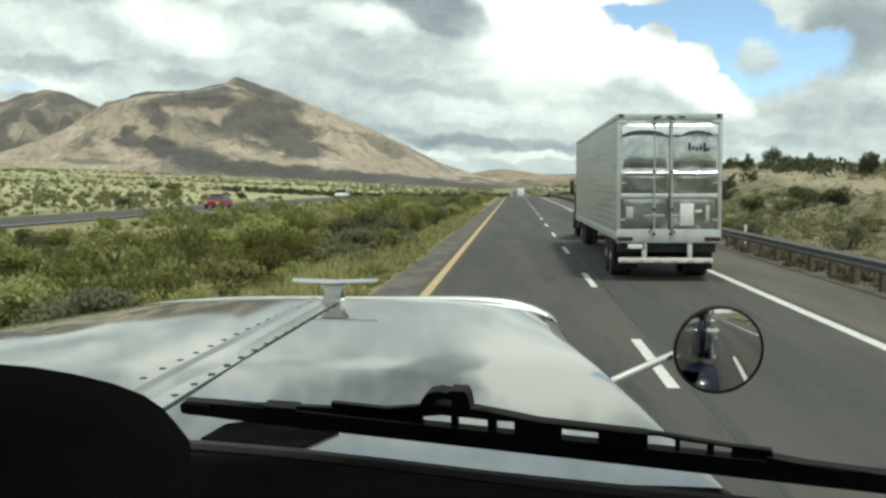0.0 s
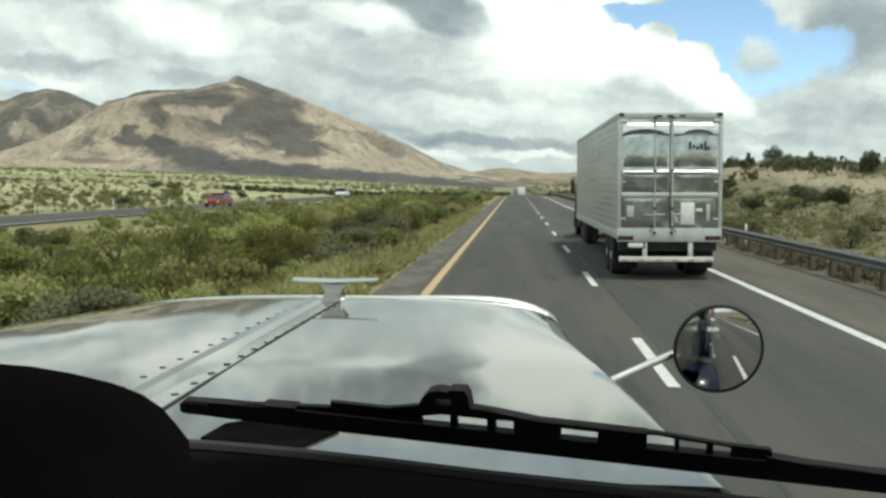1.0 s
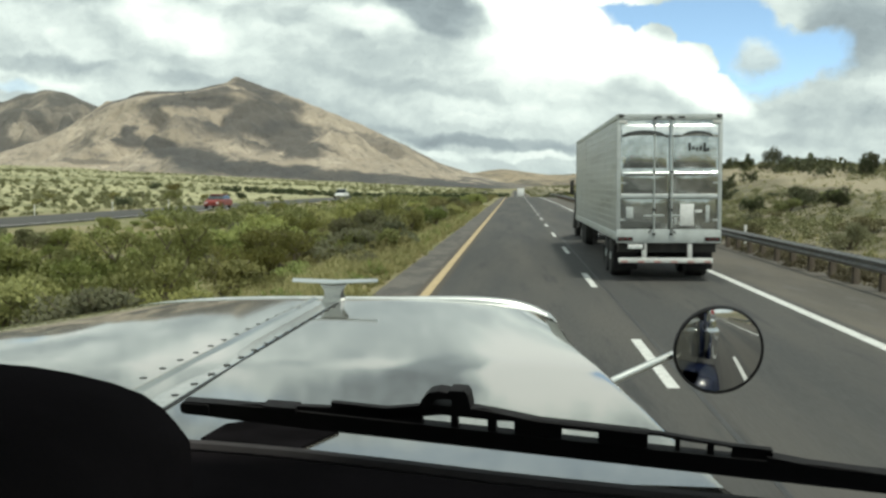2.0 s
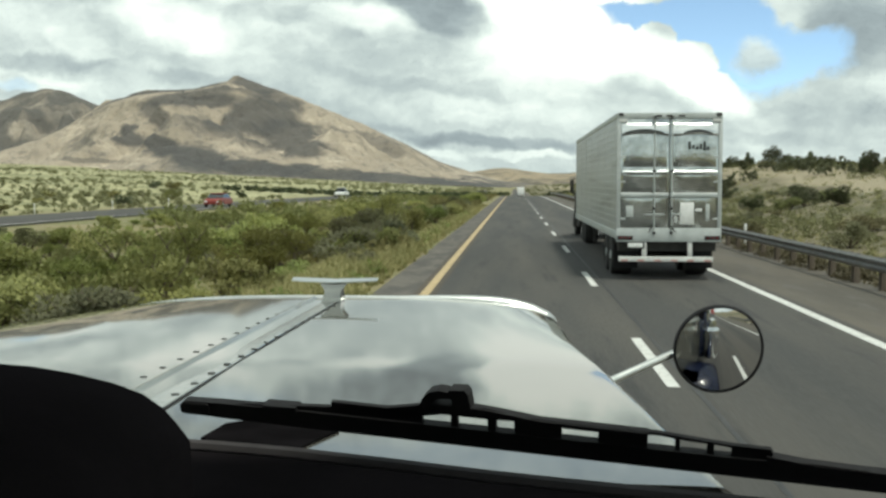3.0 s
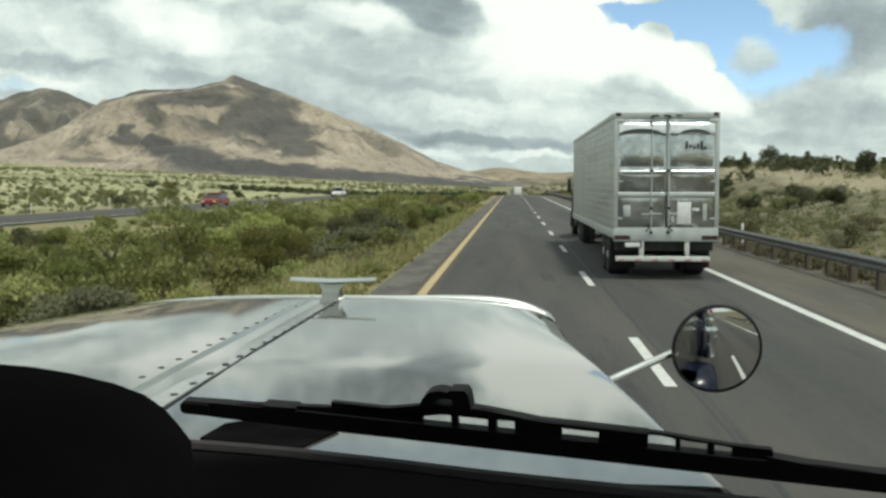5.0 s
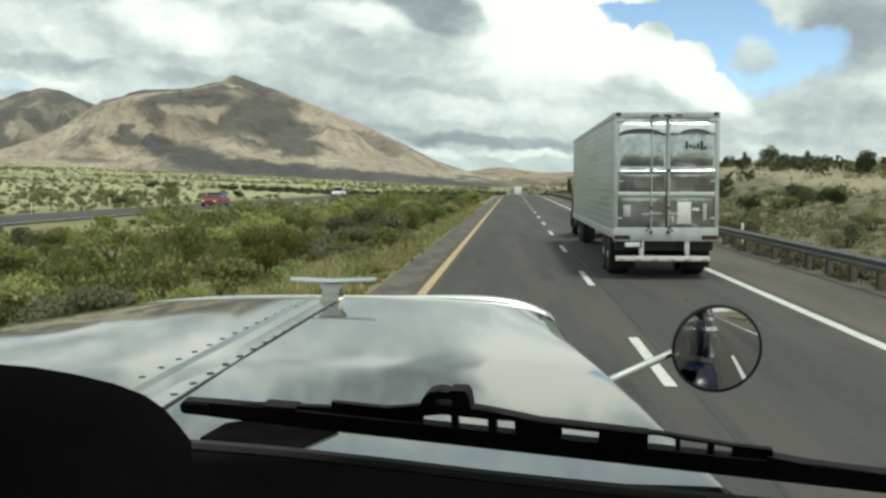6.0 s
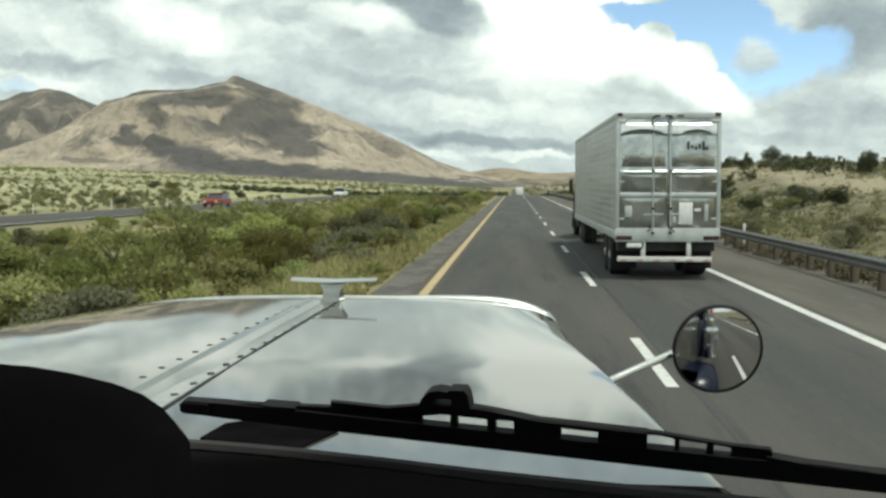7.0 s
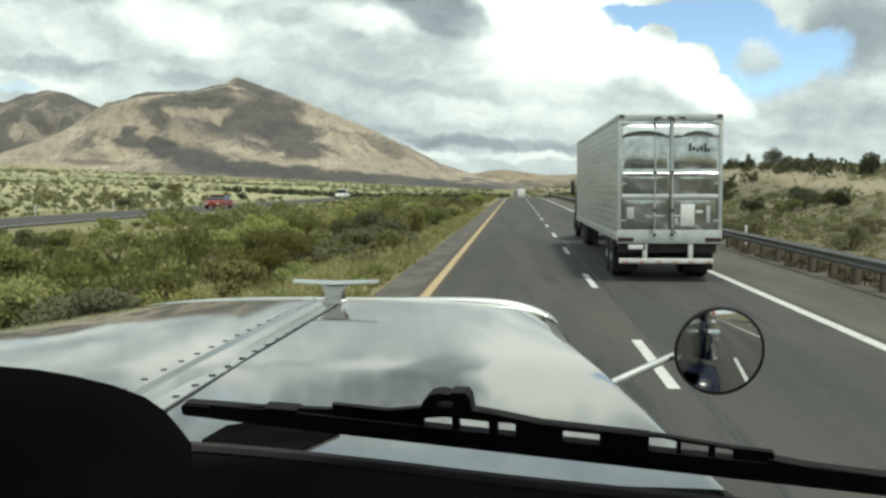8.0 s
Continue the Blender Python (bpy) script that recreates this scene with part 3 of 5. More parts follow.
def make_dashes():
    bm = bmesh.new()
    loft([[(-0.075, y, 0.005), (0.075, y, 0.005), (0.075, y, -0.004), (-0.075, y, -0.004)] for y in (0, 1.3, 2.6, 3.9)], bm=bm)
    me = finish(bm, "lane_dash", WHITE_LINE)
    for k in range(-4, 26):
        ob = new("lane_dash", me)
        ob.matrix_basis = pose(DASH_X, 24.4 + 12.19 * k, 0.004 - sag(24.4 + 12.19 * k) if k > 12 else 0.0, -math.degrees(math.atan(1.3e-4 * max(0.0, 12.19 * k - 153.5))), 0, 0)
        tagged(ob, "white painted lane dash on the asphalt", "road marking", "lane dashes", "structure")


make_dashes()


def spline(points, n):
    """Values at n even steps of u between the given (u, v), rounded by smooth steps."""
    us, vs = np.array([p[0] for p in points]), np.array([p[1] for p in points])
    u = np.linspace(us[0], us[-1], n)
    v = np.interp(u, us, vs)
    return u, np.convolve(np.pad(v, 2, "edge"), [0.1, 0.2, 0.4, 0.2, 0.1], "valid")


def make_range(name, crest, foot, ridge, material, label, spur=230.0, rough=0.95, n=340, rows=150, seed=0.0, spurs=()):
    """A mountain range whose crest has the slope v over eye level at each bearing u; spurs and gullies run down to its foot; spurs: main ridges, as height, half width in metres and (bearing, way up) points."""
    us, crests = spline(crest, n)
    verts = []
    for j in range(rows):
        s = j / (rows - 1) * 1.25
        y = foot + (ridge - foot) * s
        for u, v in zip(us, crests):
            x = u * y
            top = max(v, -0.002) * ridge + 2.0
            # gullies and spurs: sharp-crested noise drawn out down the slope, strongest half-way up
            bend = hum(x, y, spur * 2.2, seed + 9) * spur * 0.9
            r1 = noise.ridged_multi_fractal(((x + bend) / (spur * 1.5), y / (spur * 3.2), seed), 0.85, 2.15, 6, 1.0, 2.0) - 1.0
            r3 = noise.fractal((x / 70, y / 90, seed + 2), 0.7, 2.1, 5)
            mid = (max(0.0, min(1.0, s)) * max(0.0, 1.0 - s) * 4) ** 0.8
            climb = min(1.0, max(0.0, s)) ** 1.35 if s <= 1 else max(0.0, 1 - (s - 1) * 1.6)
            z = top * climb + top * rough * mid * 0.40 * r1 + r3 * 13 * min(1, s * 3) * (0.35 + 0.65 * min(1, abs(1 - s) * 4)) * min(1.0, top / 120)
            for tall, wide, line in spurs:
                near = 1e9
                for (ua, sa), (ub, sb) in zip(line, line[1:]):
                    if sb <= s <= sa:
                        f = (sa - s) / (sa - sb)
                        near = abs(x - (ua + (ub - ua) * f) * y)
                if near < wide * 3:
                    z += tall * math.exp(-near / wide) * min(1.0, (1.02 - s) * 6)
            base = ground_z(x, y) - 4
            cap = (v * y + 2.33) if s < 0.98 else 1e9
            verts.append((x, y, max(min(z, cap - (1 - s) * 25), base)))
    faces = [(j * n + i, j * n + i + 1, (j + 1) * n + i + 1, (j + 1) * n + i) for j in range(rows - 1) for i in range(n - 1)]
    ob = new(name, mesh_of(name, verts, faces, material, True))
    return tagged(ob, label, "mountain", kind="structure")


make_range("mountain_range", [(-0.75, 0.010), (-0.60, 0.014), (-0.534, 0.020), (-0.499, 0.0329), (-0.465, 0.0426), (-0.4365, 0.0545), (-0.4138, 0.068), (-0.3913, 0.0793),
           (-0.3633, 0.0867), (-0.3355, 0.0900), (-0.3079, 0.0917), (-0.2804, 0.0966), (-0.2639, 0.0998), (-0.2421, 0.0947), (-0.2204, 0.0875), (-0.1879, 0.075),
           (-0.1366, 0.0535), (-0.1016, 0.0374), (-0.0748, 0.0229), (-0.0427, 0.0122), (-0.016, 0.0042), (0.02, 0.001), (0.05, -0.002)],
           1900, 3500, MOUNTAIN, "tan desert mountain with dark scrub, painted cloud shade and gullied slopes", rough=0.62, seed=2.0,
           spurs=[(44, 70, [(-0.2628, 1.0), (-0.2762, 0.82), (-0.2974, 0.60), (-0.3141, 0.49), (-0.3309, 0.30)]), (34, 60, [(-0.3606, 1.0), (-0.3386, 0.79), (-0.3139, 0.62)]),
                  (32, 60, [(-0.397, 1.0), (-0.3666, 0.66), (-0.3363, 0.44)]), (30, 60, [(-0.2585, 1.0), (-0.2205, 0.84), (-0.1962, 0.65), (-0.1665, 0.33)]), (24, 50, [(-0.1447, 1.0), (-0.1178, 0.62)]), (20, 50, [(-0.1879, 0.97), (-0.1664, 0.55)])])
make_range("far_mountain", [(-0.80, 0.06), (-0.62, 0.079), (-0.532, 0.079), (-0.498, 0.0809), (-0.475, 0.0895), (-0.4497, 0.0931), (-0.4302, 0.0887), (-0.4025, 0.0761), (-0.3693, 0.0613), (-0.30, 0.03)],
           3300, 4300, FAR_MOUNTAIN, "dark scrub-covered peak behind the main range", n=120, rows=60, seed=7.0)
make_range("far_hills", [(-0.10, 0.004), (-0.06, 0.010), (-0.035, 0.013), (-0.015, 0.0165), (0.005, 0.014), (0.03, 0.010), (0.06, 0.012), (0.10, 0.017), (0.14, 0.020), (0.18, 0.016), (0.24, 0.012), (0.34, 0.016), (0.45, 0.014), (0.7, 0.01)],
           3200, 4200, FAR_HILL, "low tan hills beyond the end of the road", n=160, rows=50, seed=4.0, spur=200)


# ---- the truck that carries the camera ----
MID = -0.65          # the truck's middle line
HOOD_BACK, HOOD_FRONT = 1.28, 3.58


def make_own_truck():
    truck = thing("semi_truck", "long-nosed highway truck with a silver hood and navy body", "truck")

    def half_width(y, side):
        if side < 0:
            w, inset = 0.918 - 0.075 * (y - HOOD_BACK) / (HOOD_FRONT - HOOD_BACK), 0.10
        else:
            w, inset = float(np.interp(y, [HOOD_BACK, 1.74, 1.97, 2.12, 2.33, 2.57, 3.1, HOOD_FRONT], [0.935, 0.890, 0.864, 0.851, 0.828, 0.808, 0.800, 0.797])), 0.05
        corner = max(0.0, y - (HOOD_FRONT - 0.20)) / 0.20
        return w - inset * (1 - math.sqrt(max(0.0, 1 - corner * corner)))

    def round_of(side):
        return 0.022 if side < 0 else 0.060

    def crest(y):
        return 1.966 - 0.0098 * max(0.0, y - 2.12)

    def hood_row(y, drop):
        """One rib of the hood, from the foot of one side over the crown to the foot of the other."""
        top, t = crest(y) - drop, max(0.0, (y - 1.9) / 1.68)

        def height(f):
            a = abs(f)
            if f < 0:
                return top - (0.005 + 0.043 * t * t + 0.018 * max(0.0, 1 - (y - HOOD_BACK) / 2.2)) * a ** 2.4 - 0.036 * t * t * a ** 6
            return top - (0.002 + 0.022 * t * t) * a ** 14 - 0.048 * max(0.0, t - 0.12) ** 2 * a ** 4

        def flank(side):
            w, edge = half_width(y, side), height(side)
            a = radians(32 if side > 0 else 0)        # the right edge breaks sharply, then rolls over
            tight, wide = 0.010, round_of(side)
            x0, z0 = w - wide * (1 - math.sin(a)), edge - tight * (1 - math.cos(a))
            arc = [(x0 - tight * (math.sin(a) - math.sin(b)), edge - tight * (1 - math.cos(b))) for b in (0.0, a * 0.33, a * 0.67)] if side > 0 else []
            arc += [(x0 + wide * (math.sin(b) - math.sin(a)), z0 - wide * (math.cos(a) - math.cos(b))) for b in (a + (radians(90) - a) * k / 7 for k in range(8))]
            arc = [(MID + side * x, y, z) for x, z in arc]
            return arc + [(MID + side * (w + 0.012), y, edge - 0.25), (MID + side * (w + 0.02), y, 1.18)]

        row = []
        for k in range(-26, 27):
            f = k / 26 if abs(k) < 26 else math.copysign(0.99, k)
            row.append((MID + f * (half_width(y, 1 if f > 0 else -1) - (0.022 if f < 0 else 0.0335)), y, height(f)))
        return flank(-1)[::-1] + row + flank(1)

    ys = [HOOD_BACK + (HOOD_FRONT - 0.09 - HOOD_BACK) * k / 26 for k in range(27)]
    rows = [hood_row(y, 0.0) for y in ys]
    rows += [hood_row(HOOD_FRONT - 0.09 + 0.09 * math.sin(a), 0.09 * (1 - math.cos(a))) for a in (radians(d) for d in (15, 30, 45, 60, 75, 90))]
    low = rows[-1]
    rows.append([(x, HOOD_FRONT + 0.004, min(z, 1.86) - 0.04 if z > 1.2 else z) for x, y, z in low])
    bm = loft(rows, closed=False)
    hood = part("hood", bm, HOOD_PAINT, truck, "silver hood reflecting the clouds")
    # front lip, hinge down the middle with its seam, rivets in two rows
    lip = [(p[0], p[1] + 0.004, p[2] + 0.006) for p in hood_row(HOOD_FRONT - 0.045, 0.012)]
    part("hood_lip", pipe(lip, [0.009 + 0.014 * float(smoothstep(-0.45, 0.0, p[0])) for p in lip], 10), LIP_METAL, hood, "bright metal lip")
    strip = [(-0.020, 0.0), (-0.019, 0.009), (-0.014, 0.0105), (-0.006, 0.0065), (0.004, 0.0025), (0.014, 0.0015), (0.026, 0.0030), (0.040, 0.0045), (0.078, 0.0058), (0.081, 0.0)]
    part("hinge", loft([[(MID + a, y, crest(y) - 0.004 + b) for a, b in strip] for y in (HOOD_BACK, 1.8, 2.4, 2.7, 3.0, 3.25, HOOD_FRONT - 0.12)]), HINGE_METAL, hood, "brushed metal centre hinge")
    part("hinge_seam", loft([[(MID + a, y, crest(y) + b) for a, b in ((0.0815, -0.01), (0.088, -0.01), (0.088, 0.0015), (0.0815, 0.0015))] for y in (HOOD_BACK, 1.8, 2.4, 2.7, 3.0, 3.25, HOOD_FRONT - 0.12)]), RUBBER, hood, "dark seam")
    bm = bmesh.new()
    lathe([(0.0075, -0.004), (0.0075, 0.0007), (0.0055, 0.0016), (0.002, 0.0019)], Matrix.Identity(4), 10, bm)
    first = part("rivet", bm, RIVET, hood)
    first.matrix_basis = pose(MID - 0.060, 1.419, 1.966)
    spots = [(MID - 0.060 + 0.002 * k, 1.419 + 0.104 * k, crest(1.419 + 0.104 * k)) for k in range(1, 19)] + [(MID + 0.060 + 0.0018 * k, 1.464 + 0.1035 * k, crest(1.464 + 0.1035 * k) + 0.0015) for k in range(18)]
    for x, y, z in spots:
        again(first, pose(x, y, z))
    # the winged ornament on the nose
    orn = part("hood_ornament", loft([[(MID + 0.063 + a * w, 3.42 + (yy if yy > 0 else yy - back), 1.955 + h) for a, yy in ((-1, -0.01), (1, -0.01), (0.8, 0.05), (-0.8, 0.05))] for w, h, back in ((0.032, 0, 0.075), (0.026, 0.02, 0.05), (0.028, 0.035, 0.04), (0.046, 0.055, 0.02))]), HINGE_METAL, truck, "chrome winged hood ornament")
    for s in (-1, 1):
        wing = [(MID + 0.063 + s * d, 3.408 + 0.05 * d, 2.010 + 0.034 * d + 0.004) for d in (0.0, 0.05, 0.10, 0.141)]
        part("wing", loft([[(x, y - c, z - 0.004), (x, y + c, z - 0.001), (x, y + c, z + 0.007), (x, y - c, z - 0.001)] for (x, y, z), c in zip(wing, (0.024, 0.022, 0.018, 0.012))]), LIP_METAL, orn)
    # grille, bumper, fenders with their wheels
    part("grille_shell", box(MID - 0.62, MID + 0.62, HOOD_FRONT - 0.10, HOOD_FRONT + 0.05, 0.72, 1.80, 0.03), CHROME, truck, "chrome grille surround")
    part("bumper", box(MID - 1.2, MID + 1.2, HOOD_FRONT + 0.25, HOOD_FRONT + 0.36, 0.35, 0.75, 0.03), CHROME, truck, "chrome bumper")
    for s in (-1, 1):
        x0, x1 = MID + s * 0.82, MID + s * 1.25
        arch = [(2.12 + 0.74 * math.cos(a), 0.52 + 0.93 * math.sin(a)) for a in (radians(d) for d in range(0, 181, 12))]
        rows = []
        for f, drop in ((0.0, 0.0), (0.5, 0.0), (0.8, 0.012), (0.93, 0.04), (1.0, 0.10)):
            x = x0 + (x1 - x0) * f
            rows.append([(x, 2.12 + (y - 2.12) * (1 - drop * 0.9), z - drop * max(0.0, z - 0.52)) for y, z in arch])
        bm = loft(rows, closed=False)
        bmesh.ops.solidify(bm, geom=bm.faces[:], thickness=0.02)
        part("fender", bm, NAVY, truck, "glossy navy front fender")
        wheel(truck, MID + s * 1.02, 2.12, 0.52, 0.30, s, CHROME)
        part("headlight", lathe([(0.02, -0.05), (0.09, -0.04), (0.115, 0.08), (0.105, 0.11), (0.03, 0.13)], pose(MID + s * 0.98, 2.98, 1.12, -90), 20), CHROME, truck, "round chrome headlight")
        # air cleaner and exhaust stack beside the cab
        part("air_cleaner", lathe([(0.05, 0.0), (0.165, 0.03), (0.17, 0.1), (0.17, 0.60), (0.165, 0.66), (0.10, 0.72), (0.09, 0.86), (0.02, 0.88)], pose(MID + s * 1.17, 1.18, 1.05), 24), CHROME, truck, "chrome air cleaner canister")
        part("exhaust_stack", lathe([(0.03, 0.0), (0.07, 0.02), (0.07, 1.7), (0.085, 1.75), (0.085, 3.0), (0.06, 3.05)], pose(MID + s * 1.14, -1.25, 0.9), 16), CHROME, truck, "chrome exhaust stack")
    part("frame_rail", box(MID - 0.45, MID - 0.35, -5.2, 3.5, 0.72, 1.0), BLACK_STEEL, truck)
    part("frame_rail", box(MID + 0.35, MID + 0.45, -5.2, 3.5, 0.72, 1.0), BLACK_STEEL, truck)
    for y in (-3.6, -4.9):
        for s in (-1, 1):
            wheel(truck, MID + s * 0.92, y, 0.52, 0.56, s, CHROME)
    for s in (-1, 1):
        part("fuel_tank", lathe([(0.05, 0), (0.29, 0.02), (0.30, 0.06), (0.30, 1.30), (0.29, 1.34), (0.05, 1.36)], pose(MID + s * 0.88, -0.6, 0.78, -90), 24), CHROME, truck, "polished fuel tank")
    part("cowl", box(MID - 0.90, MID + 0.90, 1.18, HOOD_BACK - 0.002, 1.20, 1.93, 0.02), HOOD_PAINT, truck, "silver cowl panel")
    for s in (-1, 1):
        part("cowl_side", box(MID + s * 0.955 - 0.05, MID + s * 0.955 + 0.05, 0.922, HOOD_BACK - 0.004, 1.062, 1.90, 0.01), NAVY, truck, "navy cowl side")
    vent = [(-0.445, 1.461), (-0.375, 1.425), (-0.302, 1.391), (-0.256, 1.522), (-0.367, 1.606), (-0.434, 1.554)]
    part("cowl_vent", loft([[(x, y, z) for x, y in vent] for z in (1.955, 1.969, 1.970)]), VENT_BLACK, truck, "black cowl vent")
    make_cab(truck)
    make_wiper(truck)
    make_hood_mirror(truck)
    return truck


def wheel(parent, x, y, radius, width, side, rim_paint, z=None):
    """A tyre with its rim, outer face towards side."""
    m = pose(x, y, radius if z is None else z, 0, 90, 0)
    w = width / 2
    tyre = part("wheel", lathe([(radius * 0.56, -w * 0.85), (radius * 0.72, -w), (radius * 0.93, -w * 0.93), (radius, -w * 0.72), (radius, -w * 0.24), (radius * 0.985, -w * 0.22), (radius * 0.985, -w * 0.16), (radius, -w * 0.14),
                              (radius, w * 0.14), (radius * 0.985, w * 0.16), (radius * 0.985, w * 0.22), (radius, w * 0.24), (radius, w * 0.72), (radius * 0.93, w * 0.93), (radius * 0.72, w), (radius * 0.56, w * 0.85)], m, 36), TYRE, parent, "black tyre")
    f = pose(x + side * w * 0.55, y, radius if z is None else z, 0, 90 * side, 0)
    part("rim", lathe([(radius * 0.57, -w * 0.7), (radius * 0.575, w * 0.28), (radius * 0.54, w * 0.30), (radius * 0.50, w * 0.05), (radius * 0.32, -w * 0.05), (radius * 0.24, w * 0.05), (radius * 0.22, w * 0.34), (radius * 0.16, w * 0.42), (radius * 0.02, w * 0.42)], f, 28), rim_paint, tyre, "metal rim")
    return tyre


def make_cab(truck):
    x0, x1 = MID - 1.06, MID + 1.06
    # roof, back, floor and side walls with window openings; the windscreen leaves the front open
    part("cab_roof", box(x0, x1, -1.0, 0.86, 2.76, 2.86, 0.03), NAVY, truck, "navy cab roof")
    part("headliner", box(x0 + 0.02, x1 - 0.02, -0.96, 0.84, 2.735, 2.757), LINING, truck, "dark headliner")
    part("cab_back", box(x0, x1, -1.06, -1.002, 0.9, 2.86, 0.01), LINING, truck, "dark rear wall of the cab")
    part("cab_floor", box(x0, x1, -1.0, 1.17, 0.98, 1.06), LINING, truck, "dark cab floor")
    for s, xa, xb in ((-1, x0, x0 + 0.06), (1, x1 - 0.06, x1)):
        door = part("door_panel", box(xa, xb, -0.999, 0.92, 1.062, 1.90, 0.01), NAVY, truck, "navy cab door")
        part("door_pillar", box(xa, xb, -0.999, -0.25, 1.903, 2.733), NAVY, truck)
        part("window_rail", box(xa, xb, -0.248, 0.80, 2.60, 2.733), NAVY, truck)
        part("door_handle", box(xa - 0.02 if s < 0 else xb, xa if s < 0 else xb + 0.02, -0.2, -0.05, 1.55, 1.59, 0.005), CHROME, door, "chrome handle")
        part("windscreen_pillar", loft([[(xa, 0.85, 1.903), (xb, 0.85, 1.903), (xb, 0.92, 1.903), (xa, 0.92, 1.903)], [(xa, 0.78, 2.735), (xb, 0.78, 2.735), (xb, 0.86, 2.735), (xa, 0.86, 2.735)]]), NAVY, truck)
    part("windscreen_header", box(x0 + 0.062, x1 - 0.062, 0.80, 0.858, 2.65, 2.733, 0.01), NAVY, truck)
    # the dash: a padded top that follows the windscreen, and the rounded hood over the dials
    back = [(x0 + 0.07, 0.50, 1.98), (-0.60, 0.50, 2.02), (-0.25, 0.42, 2.00), (0.05, 0.38, 1.97), (x1 - 0.07, 0.34, 1.95)]
    edge = [(x0 + 0.07, 1.12, 2.045), (-0.60, 1.110, 2.050), (-0.352, 1.096, 2.050), (-0.232, 1.067, 2.050), (-0.116, 1.027, 2.050), (-0.026, 0.993, 2.050), (0.048, 0.969, 2.050), (0.183, 0.929, 2.050), (0.248, 0.910, 2.050), (x1 - 0.07, 0.87, 2.050)]

    def along(points, n):
        xs = [p[0] for p in points]
        grid = np.linspace(xs[0], xs[-1], n)
        return [(x, float(np.interp(x, xs, [p[1] for p in points])), float(np.interp(x, xs, [p[2] for p in points]))) for x in grid]

    a, b = along(back, 40), along(edge, 40)
    rows = [[(x, y, 1.2) for x, y, z in a], [(x, y, z - 0.05) for x, y, z in a]]
    for f in (0.08, 0.3, 0.6, 0.9):
        rows.append([(p[0], p[1] + (q[1] - p[1]) * f, p[2] + (q[2] - p[2]) * f ** 0.8 - 0.004) for p, q in zip(a, b)])
    rows += [[(x, y - 0.012, z - 0.001) for x, y, z in b], [(x, y, z - 0.004) for x, y, z in b], [(x, y + 0.004, z - 0.015) for x, y, z in b], [(x, y + 0.004, 1.2) for x, y, z in b]]
    dash = part("dashboard", loft(rows, closed=False), DASH, truck, "black padded dashboard")
    rim = [(x, y - 0.001, z - 0.0015) for x, y, z in b]
    part("windscreen_seal", pipe([(x, y + 0.006, z + 0.001) for x, y, z in rim], 0.008, 8), SEAL, dash, "grey-black rubber seal")
    hump = [(-0.250, 2.095), (-0.2515, 2.130), (-0.2615, 2.143), (-0.272, 2.155), (-0.288, 2.166), (-0.313, 2.175), (-0.344, 2.182), (-0.376, 2.187), (-0.404, 2.189), (-0.50, 2.190), (-0.72, 2.186), (-0.95, 2.17), (-1.05, 2.12)]
    rows = []
    for y, drop in ((0.36, 0.10), (0.40, 0.03), (0.50, 0.012), (0.62, 0.004), (0.72, 0.0), (0.80, 0.0), (0.84, 0.005), (0.87, 0.02), (0.885, 0.05), (0.89, 0.14)):
        k = max(1.0, y / 0.8)
        rows.append([(-0.25 * k, y, 1.95)] + [(x * k - drop * 0.15, y, 2.33 + (z - 2.33) * k - drop) for x, z in hump] + [(-1.06, y, 1.95)])
    part("instrument_hood", loft(rows), DASH, dash, "rounded black hood over the dials")
    part("windscreen", loft([[(x0 + 0.07, 1.155, 2.04), (MID, 1.175, 2.04), (-0.345, 1.150, 2.04), (-0.118, 1.085, 2.04), (0.049, 1.022, 2.04), (0.180, 0.972, 2.04), (x1 - 0.07, 0.905, 2.04)],
                             [(x0 + 0.07, 0.83, 2.70), (MID, 0.86, 2.70), (-0.345, 0.845, 2.70), (-0.118, 0.835, 2.70), (0.049, 0.825, 2.70), (0.180, 0.815, 2.70), (x1 - 0.07, 0.80, 2.70)]], closed=False), WINDSCREEN, truck, "clear windscreen").visible_shadow = False


